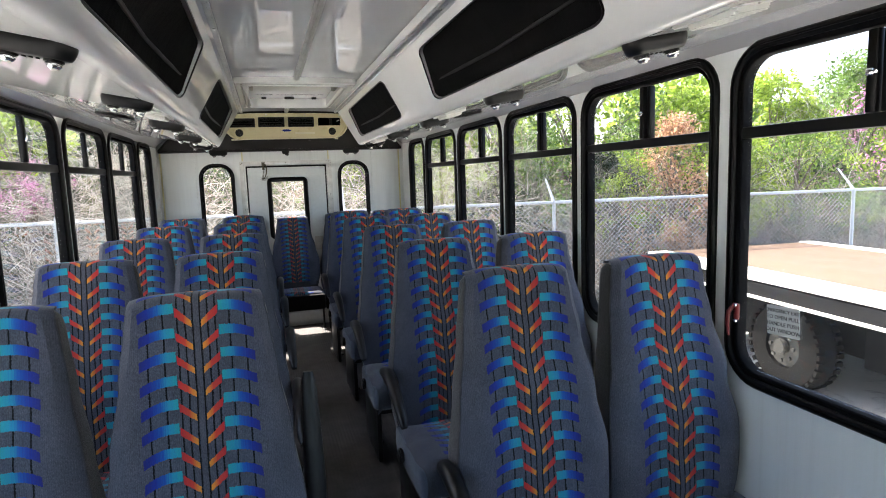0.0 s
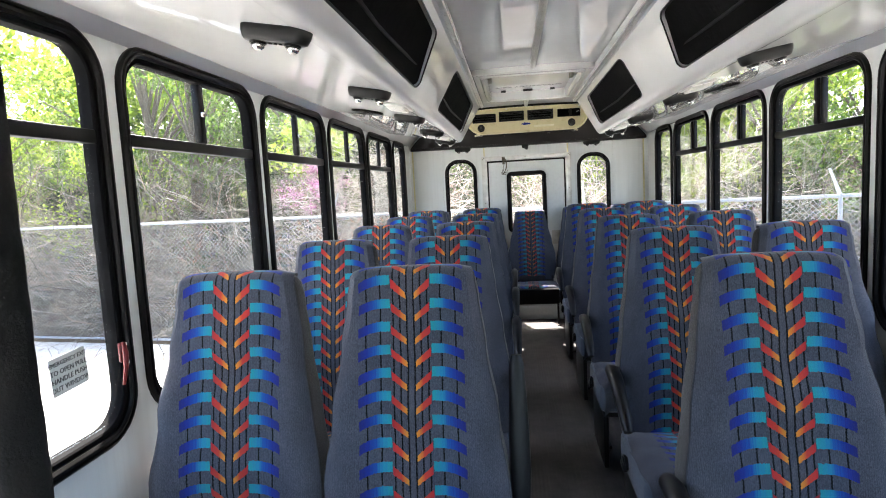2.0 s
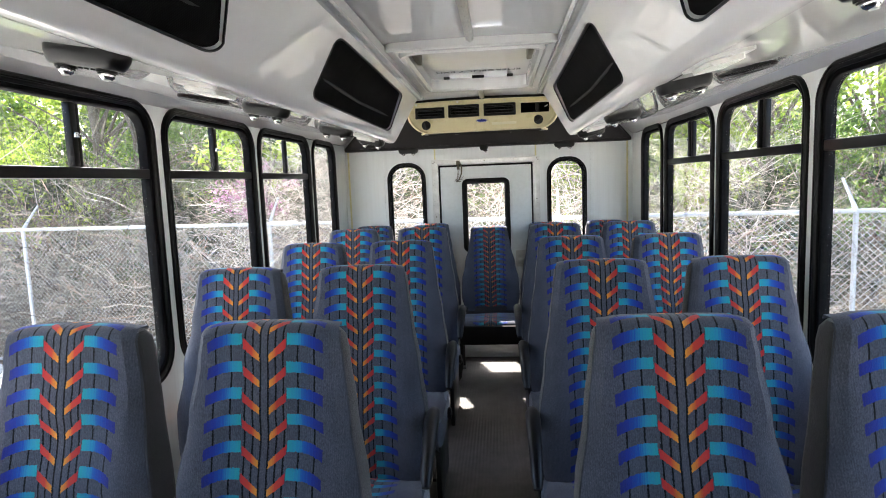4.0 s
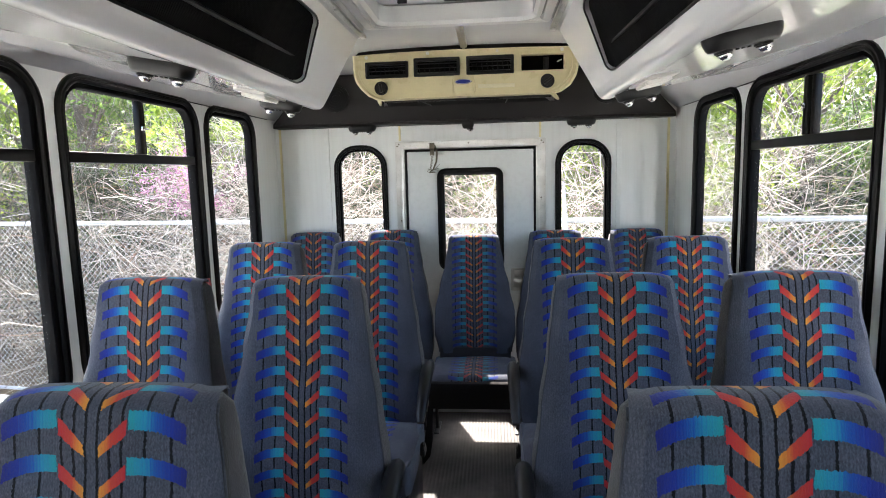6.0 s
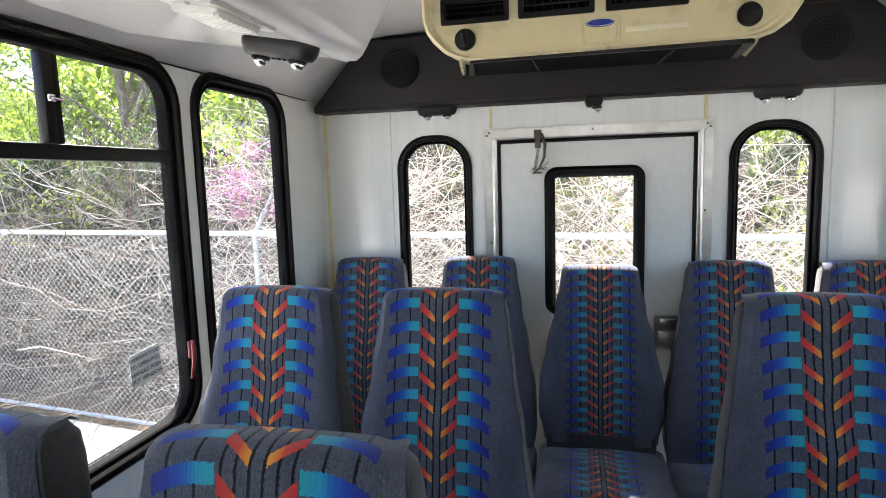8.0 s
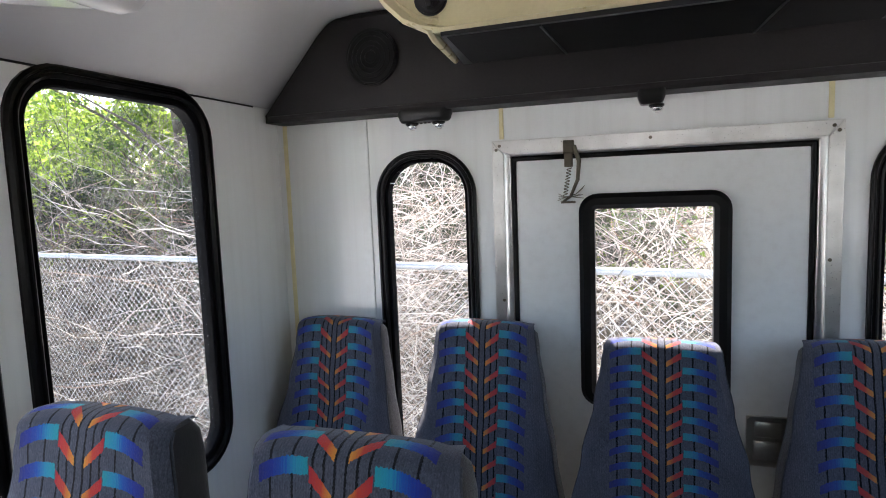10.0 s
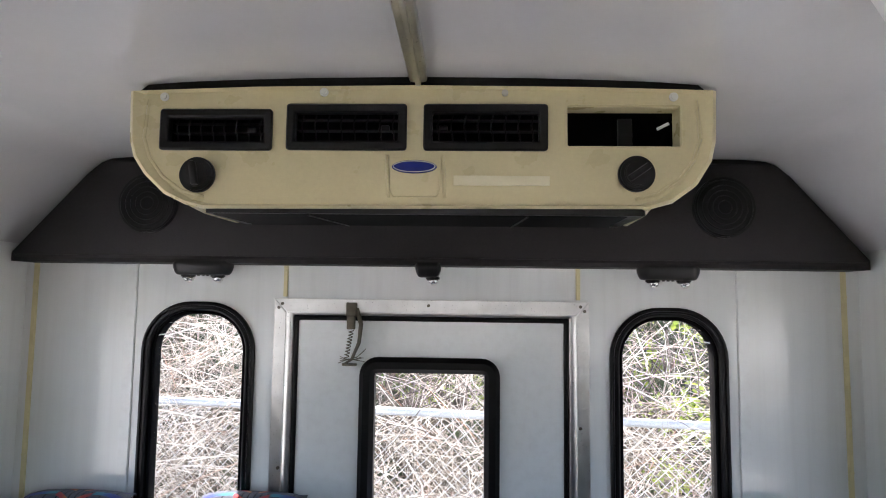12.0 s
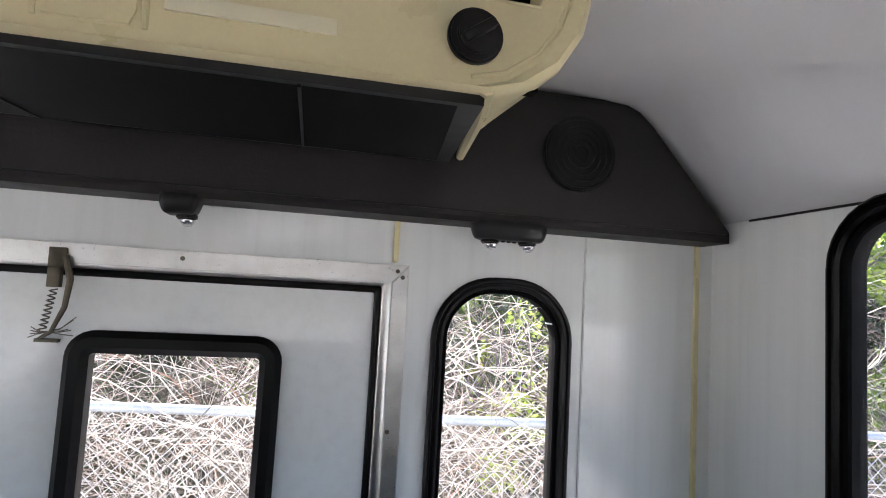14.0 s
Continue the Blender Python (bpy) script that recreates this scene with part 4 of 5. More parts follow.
def soffit_z(x):
    x = abs(x)
    for (x1, z1), (x0, z0) in zip(SOFFIT, SOFFIT[1:]):
        if x0 <= x <= x1:
            return z0 + (z1 - z0) * (x - x0) / (x1 - x0)
    return 1.72


def reading_light(parent_name="reading_light", single=False):
    """A black housing with one or two chrome ball nozzles; local z is down."""
    ob = empty(parent_name, Matrix(), "black twin reading light with chrome swivel lamps" if not single else "small black single reading light with a chrome lamp", "reading light", "", "reading lights")
    w = 0.034 if single else 0.080
    r = 0.012 if single else 0.028
    bm = loops_bm([[(x, y, z) for x, y in rrect(-w + g, w - g, -0.031 + g, 0.031 - g, r - g * 0.8, 6)] for z, g in ((-0.004, 0.002), (0.002, 0.0), (0.012, 0.001), (0.024, 0.005), (0.030, 0.009), (0.032, 0.014))], False, True)
    part("housing", bm, BLACK, ob)
    for x in ((0.012,) if single else (-0.040, 0.040)):
        bm = bmesh.new()
        disc(bm, (x, 0, 0.034), (0, 0, 1), 0.0185, 0.012, 20, 0.003)
        lamp = part("lamp_socket", bm, BLACK, ob)
        bm = bmesh.new()
        bmesh.ops.create_uvsphere(bm, u_segments=16, v_segments=10, radius=0.0125, matrix=Matrix.Translation((x + 0.002, 0.002, 0.041)) @ Matrix.Diagonal((1.12, 1.12, 0.8, 1)))
        part("swivel_lamp", bm, CHROME, lamp, "chrome swivel lamp")
        bm = bmesh.new()
        disc(bm, (x + 0.003, 0.003, 0.050), (0, 0, 1), 0.007, 0.004, 14, 0.001)
        part("lens", bm, LENS, lamp)
    if not single:
        bm = bmesh.new()
        for x in (-0.012, 0.0, 0.012):
            disc(bm, (x, 0, 0.033), (0, 0, 1), 0.004, 0.004, 10)
        part("button", bm, BLACK, ob)
    return ob


def under(x, y, turn=0):
    """The pose of a thing that hangs from the soffit with its local z down."""
    s = 1 if x > 0 else -1
    slope = math.degrees(math.atan2(soffit_z(abs(x) + 0.03) - soffit_z(abs(x) - 0.03), 0.06))
    return pose(x, y, soffit_z(x) - 0.001, 180, -s * slope, turn)


twin = reading_light()
spots = [(-0.640, y) for y in (1.55, 2.42, 3.27, 4.11, 4.93, 5.71)] + [(0.640, y) for y in (1.34, 2.22, 3.10, 4.02, 4.87, 5.74)]
twin.matrix_basis = under(*spots[0])
for x, y in spots[1:]:
    copy_thing(twin, under(x, y))
for x in (-0.61, 0.617):
    copy_thing(twin, pose(x, 6.925, 1.729, 180, 0, 0))
one = reading_light(single=True)
one.matrix_basis = pose(-0.008, 6.925, 1.729, 180, 0, 0)


def dome(x, y):
    ob = empty("dome_light", under(x, y), "small rectangular white courtesy light under the rack", "ceiling light", "", "courtesy lights")
    part("base", plate(rrect(-0.055, 0.055, -0.090, 0.090, 0.008), -0.004, 0.008, 0.003), SHELL, ob)
    lens = part("diffuser", plate(rrect(-0.040, 0.040, -0.062, 0.062, 0.006), 0.006, 0.018, 0.004), LENS, ob, "ribbed milky lens")
    for k in range(9):
        part("rib", boxes((-0.037, 0.037, -0.054 + 0.0135 * k - 0.002, -0.054 + 0.0135 * k + 0.002, 0.0175, 0.0205), bevel=0.001), LENS, lens)
    for y in (-0.076, 0.076):
        part("screw", disc(bmesh.new(), (0, y, 0.009), (0, 0, 1), 0.004, 0.004, 10), STEEL, ob)


for x in (-0.62, 0.62):
    for y in (1.98, 3.70, 5.47):
        dome(x, y)
for x in (-0.86, 0.86):
    m = under(x, 4.13)
    ob = speaker((0, 0, 0), (0, 0, 1), 0.082, "flat round black speaker under the rack")
    ob.matrix_basis = m

# ---- padded grab poles ----


def grab_pole(s):
    """An upright grab pole with foam padding; s: -1 on one side of the aisle, 1 on the other."""
    y = 1.755 if s < 0 else 1.68
    ob = empty("grab_pole", Matrix.Translation((s * 0.74, y, 0)), "upright steel grab pole with worn black foam padding", "pole", "", "grab poles")

    def at(f):
        return Vector((0.002 * math.sin(7 * f), 0, f * 1.752))

    bm = bmesh.new()
    tube(bm, [at(k / 40) for k in range(41)], 0.0195, 20)
    part("tube", bm, STEEL, ob)
    bm = bmesh.new()
    pts = [at(0.12 + 0.772 * k / 60) for k in range(61)]
    tube(bm, pts, [0.0268 + 0.0005 * math.sin(k * 2.1) + 0.0004 * math.sin(k * 0.7) - (0.004 if k in (0, 60) else 0) for k in range(61)], 20)
    part("padding", bm, FOAM, ob, "worn black foam padding")
    bm = bmesh.new()
    disc(bm, (0, 0, 0.006), (0, 0, 1), 0.045, 0.012, 24, 0.003)
    part("flange", bm, STEEL, ob)


grab_pole(-1)
grab_pole(1)

# ---- seats ----


def lerp_table(tab, z):
    for (z0, *a), (z1, *b) in zip(tab, tab[1:]):
        if z <= z1:
            f = max(0.0, (z - z0) / (z1 - z0))
            f = f * f * (3 - 2 * f)
            return [p + (q - p) * f for p, q in zip(a, b)]
    return list(tab[-1][1:])


BACK = [  # height, half width, front y, depth
    (0.36, 0.205, -0.165, 0.11), (0.50, 0.224, -0.178, 0.13), (0.64, 0.224, -0.172, 0.135), (0.80, 0.203, -0.140, 0.12),
    (0.96, 0.178, -0.100, 0.105), (1.08, 0.163, -0.076, 0.095), (1.135, 0.155, -0.066, 0.085), (1.15, 0.152, -0.062, 0.080)]


BACK_REAR = [  # the narrower seats of the rear row
    (0.36, 0.205, -0.165, 0.10), (0.50, 0.226, -0.178, 0.115), (0.64, 0.222, -0.172, 0.12), (0.80, 0.195, -0.140, 0.11),
    (0.96, 0.165, -0.100, 0.095), (1.08, 0.147, -0.076, 0.085), (1.135, 0.141, -0.066, 0.075), (1.15, 0.139, -0.062, 0.070)]


def backrest_bm(fx, table):
    """A padded back: a front sheet that rolls over the top, with side gussets; UV runs along the cloth in metres."""
    bm = bmesh.new()
    uvl = bm.loops.layers.uv.new("UVMap")
    rows = []
    nz, nx = 26, 18
    length = 0.0
    last = None
    specs = []
    for i in range(nz + 1):
        z = 0.36 + (1.150 - 0.030 - 0.36) * i / nz
        hw, y, d = lerp_table(table, z)
        specs.append((z, hw, y, d))
    for k in range(1, 9):
        a = k * math.pi / 16
        z, hw, y, d = specs[nz]
        specs.append((1.120 + 0.030 * math.sin(a), hw - 0.006 * (1 - math.cos(a)), y + 0.036 * (1 - math.cos(a)), d))
    z, hw, y, d = specs[-1]
    specs.append((1.148, hw - 0.004, y + 0.03, d))
    specs.append((1.135, hw - 0.012, y + 0.05, d))
    for z, hw, y, d in specs:
        if last:
            length += math.hypot(z - last[0], y - last[1])
        last = (z, y)
        row = []
        for j in range(nx + 1):
            u = -1 + 2 * j / nx
            edge = max(0.0, abs(u) - 0.86) / 0.14
            bol = 0.012 * math.exp(-((abs(u) - 0.74) / 0.16) ** 2) * (1 if z < 0.85 else max(0, 1 - (z - 0.85) / 0.2))
            sag = 0.004 * math.sin(z * 23 + fx) * math.cos(u * 3 + fx)
            top = 0.004 * (1 - (abs(u)) ** 3) if z > 1.10 else 0
            corner = 0.008 * max(0, abs(u) - 0.72) ** 2 / 0.078 if z > 1.08 else 0
            x = u * hw
            row.append((bm.verts.new((x, y - bol + sag + 0.022 * edge * edge, z + top - corner)), x, length))
        rows.append(row)
    for r0, r1 in zip(rows, rows[1:]):
        for a, b, c, d in zip(r0, r0[1:], r1[1:], r1):
            f = bm.faces.new((a[0], b[0], c[0], d[0]))
            for lp, q in zip(f.loops, (a, b, c, d)):
                lp[uvl].uv = (q[1], q[2])
    return bm, rows, specs


def gusset_bm(specs):
    """Side and rear covering of the back, a little inside the front sheet."""
    prof = [s for s in specs if s[0] <= 1.121] + [(1.135, specs[26][1] - 0.012, specs[26][2] + 0.006, specs[26][3] - 0.012)]
    loops = []
    for z, hw, y, d in prof:
        r = min(0.03, d * 0.4)
        pts = rrect(-hw - 0.001, hw + 0.001, y + 0.012, y + 0.016 + d, r, 5)
        loops.append([(px, py, z - 0.004) for px, py in pts])
    return loops_bm(loops, False, True)


def piping_bm(rows, specs):
    bm = bmesh.new()
    for j in (0, -1):
        pts = [r[j][0].co.copy() for r in rows[:-6]]
        s = -1 if j == 0 else 1
        tube(bm, [p + Vector((s * 0.0005, 0.004, 0)) for p in pts], 0.0022, 6)
    return bm


CUSH = dict(x=0.232, y0=-0.57, y1=-0.15)


def cushion_bm(fx, short):
    """A domed cushion with a rolled front; UV in metres along the cloth."""
    bm = bmesh.new()
    uvl = bm.loops.layers.uv.new("UVMap")
    line = []
    for k in range(15):
        f = k / 14
        y = -0.14 - (0.385) * f
        line.append((y, 0.425 + 0.030 * math.sin(min(1, f * 1.25) * math.pi / 2)))
    for k in range(1, 9):
        a = k * math.pi / 16
        line.append((-0.525 - 0.045 * math.sin(a), 0.410 + 0.045 * math.cos(a)))
    line += [(-0.568, 0.385), (-0.560, 0.345), (-0.548, 0.318)]
    rows, length, last = [], 0.0, None
    nx = 18
    line = [(-0.14 + (y + 0.14) * short, z) for y, z in line]
    for y, z in line:
        if last:
            length += math.hypot(y - last[0], z - last[1])
        last = (y, z)
        row = []
        for j in range(nx + 1):
            u = -1 + 2 * j / nx
            hw = 0.226 - 0.016 * max(0, (-0.48 * short - y) / 0.09)
            drop = 0.030 * max(0, abs(u) - 0.8) ** 2 / 0.04
            wr = 0.003 * math.sin(y * 31 + u * 4 + fx)
            row.append((bm.verts.new((u * hw, y, z - drop + wr)), u * hw, length))
        rows.append(row)
    for r0, r1 in zip(rows, rows[1:]):
        for a, b, c, d in zip(r0, r0[1:], r1[1:], r1):
            f = bm.faces.new((a[0], b[0], c[0], d[0]))
            for lp, q in zip(f.loops, (a, b, c, d)):
                lp[uvl].uv = (q[1], q[2] + 0.02)
    return bm


def cushion_base_bm(short):
    loops = []
    for z, g in ((0.306, 0.014), (0.318, 0.002), (0.36, -0.001), (0.405, 0.0), (0.420, 0.006)):
        loops.append([(x, y, z) for x, y in rrect(-0.229 + g, 0.229 - g, -0.14 - 0.416 * short + g, -0.13, 0.03, 4)])
    return loops_bm(loops, False, True)


def seat(arm, fabric, label, group, centre=False, raised=False):
    """A high-backed coach seat facing the front; arm: -1 or 1 puts an armrest on that side, 0 none; raised: folded up."""
    rear = fabric is FABRIC_REAR
    short = 0.70 if rear and not centre else 1.0
    ob = empty("bus_seat", Matrix(), label, "bus seat", "", group)
    bm, rows, specs = backrest_bm(arm * 1.7 + 0.4, BACK if fabric is FABRIC else BACK_REAR)
    pbm = piping_bm(rows, specs)
    gbm = gusset_bm(specs)
    if centre or not rear:
        rise, foot = (0.829, 0.1515) if centre else (1.026, -0.0094)
        fit = Matrix(((1, 0, 0, 0), (0, 1, 0, 0), (0, 0, rise, foot), (0, 0, 0, 1)))
        for b in (bm, pbm, gbm):
            bmesh.ops.transform(b, matrix=fit, verts=b.verts)
    back = part("backrest", bm, fabric, ob, "patterned plush seat back")
    part("gusset", gbm, PLUSH_SIDE, back, "dark grey side gusset")
    part("piping", pbm, PIPING, back)
    cushion = part("cushion", cushion_bm(arm, short), fabric, ob, "patterned plush cushion")
    part("cushion_base", cushion_base_bm(short), PLUSH_BLUE, cushion, "blue grey cushion side")
    if fabric is FABRIC_REAR:
        # dark cover over the cushion front, painting in its shade
        yf = -0.14 - 0.43 * short
        part("front_panel", boxes((-0.224, 0.224, yf - 0.022, yf + 0.03, 0.288, 0.428), bevel=0.018), PLUSH_SHADED, cushion, "plush cushion front coloured black for its shade")
    if centre:
        part("back_flap", boxes((-0.20, 0.20, -0.172, -0.150, 0.405, 0.485), bevel=0.008), PLUSH_SIDE, cushion, "dark plush flap behind the cushion")
    bm = boxes((-0.215, 0.215, -0.14 - 0.38 * short, -0.10 if not centre else -0.19, 0.275 + 0.016 * centre, 0.304), bevel=0.006)
    part("seat_pan", bm, BLACK, ob)
    for x in (-0.222, 0.232) if centre else (-0.17, 0.17):
        bm = bmesh.new()
        tube(bm, [(x, -0.22, 0.28), (x, -0.20, 0.02)], 0.016 if not rear else 0.010, 8)
        box(bm, x - 0.03 * (1 - 0.5 * rear), x + 0.03 * (1 - 0.5 * rear), -0.26, -0.10, 0.0, 0.018, 0.004)
        part("leg", bm, BLACK, ob)
    if arm:
        x = arm * 0.252
        bm = bmesh.new()
        pts = [(x, -0.10, 0.645), (x, -0.16, 0.655), (x, -0.24, 0.640), (x, -0.33, 0.600), (x, -0.40, 0.560), (x, -0.425, 0.535)]
        if raised:
            pts = [(x, -0.135, 0.610), (x, -0.118, 0.68), (x, -0.098, 0.77), (x, -0.078, 0.86), (x, -0.066, 0.925), (x, -0.062, 0.950)]
        tube(bm, pts, [0.022, 0.026, 0.025, 0.022, 0.019, 0.013], 12)
        armr = part("armrest", bm, BLACK, ob, "black padded armrest folded up" if raised else "black padded armrest")
        bm = bmesh.new()
        disc(bm, (x - arm * 0.012, -0.105, 0.62), (1, 0, 0), 0.034, 0.02, 20, 0.004)
        part("pivot", bm, BLACK, armr)
        bm = bmesh.new()
        disc(bm, (arm * 0.238, -0.28, 0.36), (1, 0, 0), 0.030, 0.018, 18, 0.005)
        box(bm, arm * 0.243 - 0.006, arm * 0.243 + 0.006, -0.31, -0.25, 0.34, 0.365, 0.004)
        part("recline_knob", bm, BLACK, ob)
        bm = boxes((arm * 0.200 - 0.012, arm * 0.200 + 0.012, -0.50, -0.12, 0.02, 0.28), bevel=0.006)
        part("side_support", bm, BLACK, ob)
    return ob


SEAT_WINDOW = seat(0, FABRIC, "tall blue-grey patterned plush seat beside the window", "passenger seats")
SEAT_AISLE_L = seat(1, FABRIC, "tall blue-grey patterned plush aisle seat with armrest", "passenger seats")
SEAT_AISLE_UP = seat(1, FABRIC, "tall blue-grey patterned plush aisle seat with its armrest folded up", "passenger seats", raised=True)
SEAT_AISLE_R = seat(-1, FABRIC, "tall blue-grey patterned plush aisle seat with armrest", "passenger seats")
SEAT_REAR = seat(0, FABRIC_REAR, "patterned plush seat of the rear bench row", "rear row seats")
SEAT_CENTRE = seat(0, FABRIC_REAR, "low patterned plush seat before the rear door", "rear row seats", True)
ROWS_Y = [2.61, 3.47, 4.33, 5.20, 6.06]
first = {}


def stand(kind, x, y, z=0.0, turn=0.0, lean=0.0):
    m = pose(x, y, z, lean, 0, turn)
    if kind not in first:
        first[kind] = True
        kind.matrix_basis = m
    else:
        copy_thing(kind, m)


for r, y in enumerate(ROWS_Y):
    stand(SEAT_WINDOW, -0.862, y, 0.0, (0.8, -0.6, 0.5, -0.4, 0.3)[r])
    stand(SEAT_WINDOW, 0.912, y, 0.0, (-0.9, 0.4, -0.6, 0.5, -0.3)[r])
    stand(SEAT_AISLE_L if r else SEAT_AISLE_UP, -0.402, y, 0.0, (0.4, -0.5, 0.7, 0.3, -0.5)[r])
    stand(SEAT_AISLE_R, 0.450, y, 0.0, (-1.2, 0.5, -0.4, 0.6, 0.2)[r])
for x, y, z in ((-0.915, 6.95, -0.026), (-0.452, 6.95, -0.020), (0.014, 6.95, -0.008), (0.472, 6.95, -0.036), (0.920, 6.95, -0.034)):
    stand(SEAT_CENTRE if x == 0.014 else SEAT_REAR, x, y, z)

# a black belt strap that hangs between two seats of the rear row
bm = bmesh.new()
ribbon = [(-0.192, 6.36, 0.30), (-0.196, 6.345, 0.22), (-0.200, 6.335, 0.13), (-0.215, 6.33, 0.05), (-0.245, 6.335, 0.008)]
prev = None
for (x, y, z), w in zip(ribbon, (0.020, 0.022, 0.030, 0.036, 0.030)):
    row = [bm.verts.new((x - w, y, z)), bm.verts.new((x + w * 0.3, y, z)), bm.verts.new((x + w * 0.3, y + 0.006, z)), bm.verts.new((x - w, y + 0.006, z))]
    if prev:
        for k in range(4):
            bm.faces.new((prev[k], prev[(k + 1) % 4], row[(k + 1) % 4], row[k]))
    else:
        bm.faces.new(row)
    prev = row
bm.faces.new(prev[::-1])
solid("seat_belt", bm, FOAM, "black belt strap hanging from a rear seat to the floor", "seat belt")

# ---- outside: ground, fence, brush, trees, truck ----
GZ = -0.75
bm = bmesh.new()
bmesh.ops.create_grid(bm, x_segments=1, y_segments=1, size=400, matrix=Matrix.Translation((0, 0, GZ - 0.02)))
solid("ground", bm, LITTER, "brown leaf-littered ground under the brush", "ground", "structure", smooth=False)
bm = plate([(-40, -40), (40, -40), (40, 2.8), (-40, 14.0)], GZ - 0.018, GZ)
solid("pavement", bm, CONCRETE, "sunlit pale concrete yard beside the bus", "pavement", "structure", smooth=False)


def fence_y(x):
    return 8.45 - 0.14 * x


def away(d):
    """Shift away from the bus, across the fence."""
    return Vector((0.139, 0.990, 0)) * d


fence = empty("fence", Matrix.Translation((0, fence_y(0), GZ)), "galvanised chain-link fence with angled barbed-wire arms", "fence")
inv = Matrix.Translation((0, -fence_y(0), -GZ))
FTOP = 1.80


def fence_part(name, bm, mat, label="", kind=""):
    bmesh.ops.transform(bm, matrix=inv, verts=bm.verts)
    ob = part(name, bm, mat, fence, label)
    return tagged(ob, kind=kind) if kind else ob


X0, X1 = -24.0, 16.0
bm = bmesh.new()
tube(bm, [(X0, fence_y(X0), GZ + FTOP), (X1, fence_y(X1), GZ + FTOP)], 0.021, 10)
fence_part("top_rail", bm, GALV)
bm = bmesh.new()
tube(bm, [(X0, fence_y(X0), GZ + 0.06), (X1, fence_y(X1), GZ + 0.06)], 0.018, 8)
fence_part("bottom_rail", bm, GALV)
for x in (-23.4, -19.9, -16.45, -13.3, -9.95, -6.08, -2.56, 0.7, 3.37, 5.7, 7.75, 10.0, 12.2, 14.4):
    y = fence_y(x)
    bm = bmesh.new()
    tube(bm, [(x, y, GZ), (x, y, GZ + FTOP + 0.02)], 0.023, 10)
    tube(bm, [(x, y, GZ + FTOP), (x + 0.01, y + 0.13, GZ + FTOP + 0.15), (x + 0.02, y + 0.27, GZ + FTOP + 0.30)], [0.024, 0.015, 0.012], 8)
    fence_part("post", bm, GALV)
# wires of the netting near the bus, woven in two slanting sets
verts, faces = [], []
STEP, WR = 0.064, 0.00145


def wire(p, q):
    d = (q - p).normalized()
    a = d.cross(Vector((0, 1, 0))).normalized() * WR
    b = Vector((0, 1, 0)) * WR
    k = len(verts)
    for c in (p, q):
        verts.extend([c + a, c + b, c - a - b])
    for j in range(3):
        faces.append((k + j, k + (j + 1) % 3, k + 3 + (j + 1) % 3, k + 3 + j))


H = FTOP - 0.06
n = int((X1 - X0) / STEP)
for k in range(-int(H / STEP), n):
    for s in (1, -1):
        xa = X0 + k * STEP
        a, b = xa, xa + H
        if s < 0:
            a, b = b, a
        p = Vector((a, fence_y(a) + 0.004 * s, GZ + 0.06))
        q = Vector((b, fence_y(b) + 0.004 * s, GZ + FTOP))
        wire(p, q)
me = bpy.data.meshes.new("netting")
me.from_pydata([v - Vector((0, fence_y(0), GZ)) for v in verts], [], faces)
me.materials.append(WIRE)
ob = new("netting", me)
ob.parent = fence
tagged(ob, "galvanised diamond wire netting", kind="stuff")

# brambles: thousands of thin arching stems
rng = random.Random(7)


def stems(name, count, spot, length, thick, label, mat, droop=0.5, forks=2):
    verts, faces, most = [], [], forks

    def stem(p, d, ln, r, forks):
        k = 5 if forks == most else 3
        prev = None
        pts = [p.copy()]
        for i in range(k):
            d = (d + Vector((rng.gauss(0, 0.29), rng.gauss(0, 0.29), rng.gauss(0, 0.20) - droop * i / k * 0.35))).normalized()
            p = p + d * (ln / k)
            if p.y < 7.4:
                break
            pts.append(p.copy())
            if forks and i >= 1 and rng.random() < 0.6:
                stem(p, (d + Vector((rng.gauss(0, 0.7), rng.gauss(0, 0.7), rng.gauss(0, 0.5)))).normalized(), ln * rng.uniform(0.25, 0.5), r * 0.6, forks - 1)
        k = len(pts) - 1
        for i, c in enumerate(pts if k else []):
            e = (pts[min(i + 1, k)] - pts[max(i - 1, 0)]).normalized()
            a = e.orthogonal().normalized()
            b = e.cross(a)
            rr = r * (1 - 0.75 * i / k)
            base = len(verts)
            for j in range(3):
                an = j * 2.094
                verts.append(c + (math.cos(an) * a + math.sin(an) * b) * rr)
            if prev is not None:
                for j in range(3):
                    faces.append((prev + j, prev + (j + 1) % 3, base + (j + 1) % 3, base + j))
            prev = base

    for _ in range(count):
        p, d = spot()
        stem(p, d, rng.uniform(*length), rng.uniform(*thick), forks)
    me = bpy.data.meshes.new(name)
    me.from_pydata(verts, [], faces)
    me.materials.append(mat)
    return tagged(new(name, me), label, "brush", "", "stuff")


def brush_spot(x0, x1, d0, d1, top, up=(-0.1, 1.1)):
    def f():
        # growth thickens and thins along the fence
        while True:
            x, d = rng.uniform(x0, x1), rng.uniform(d0, d1)
            thick = 0.5 + 0.5 * math.sin(1.9 * x + 1.7 * math.sin(0.73 * x) + 1.4 * d)
            if rng.random() < 0.30 + 0.70 * thick:
                break
        p = Vector((x, fence_y(x), GZ + (rng.uniform(0, 1) ** 1.6) * top * (0.75 + 0.35 * thick))) + away(d)
        a = rng.uniform(0, 2 * math.pi)
        return p, Vector((math.cos(a), math.sin(a) * 0.8, rng.uniform(*up))).normalized()
    return f


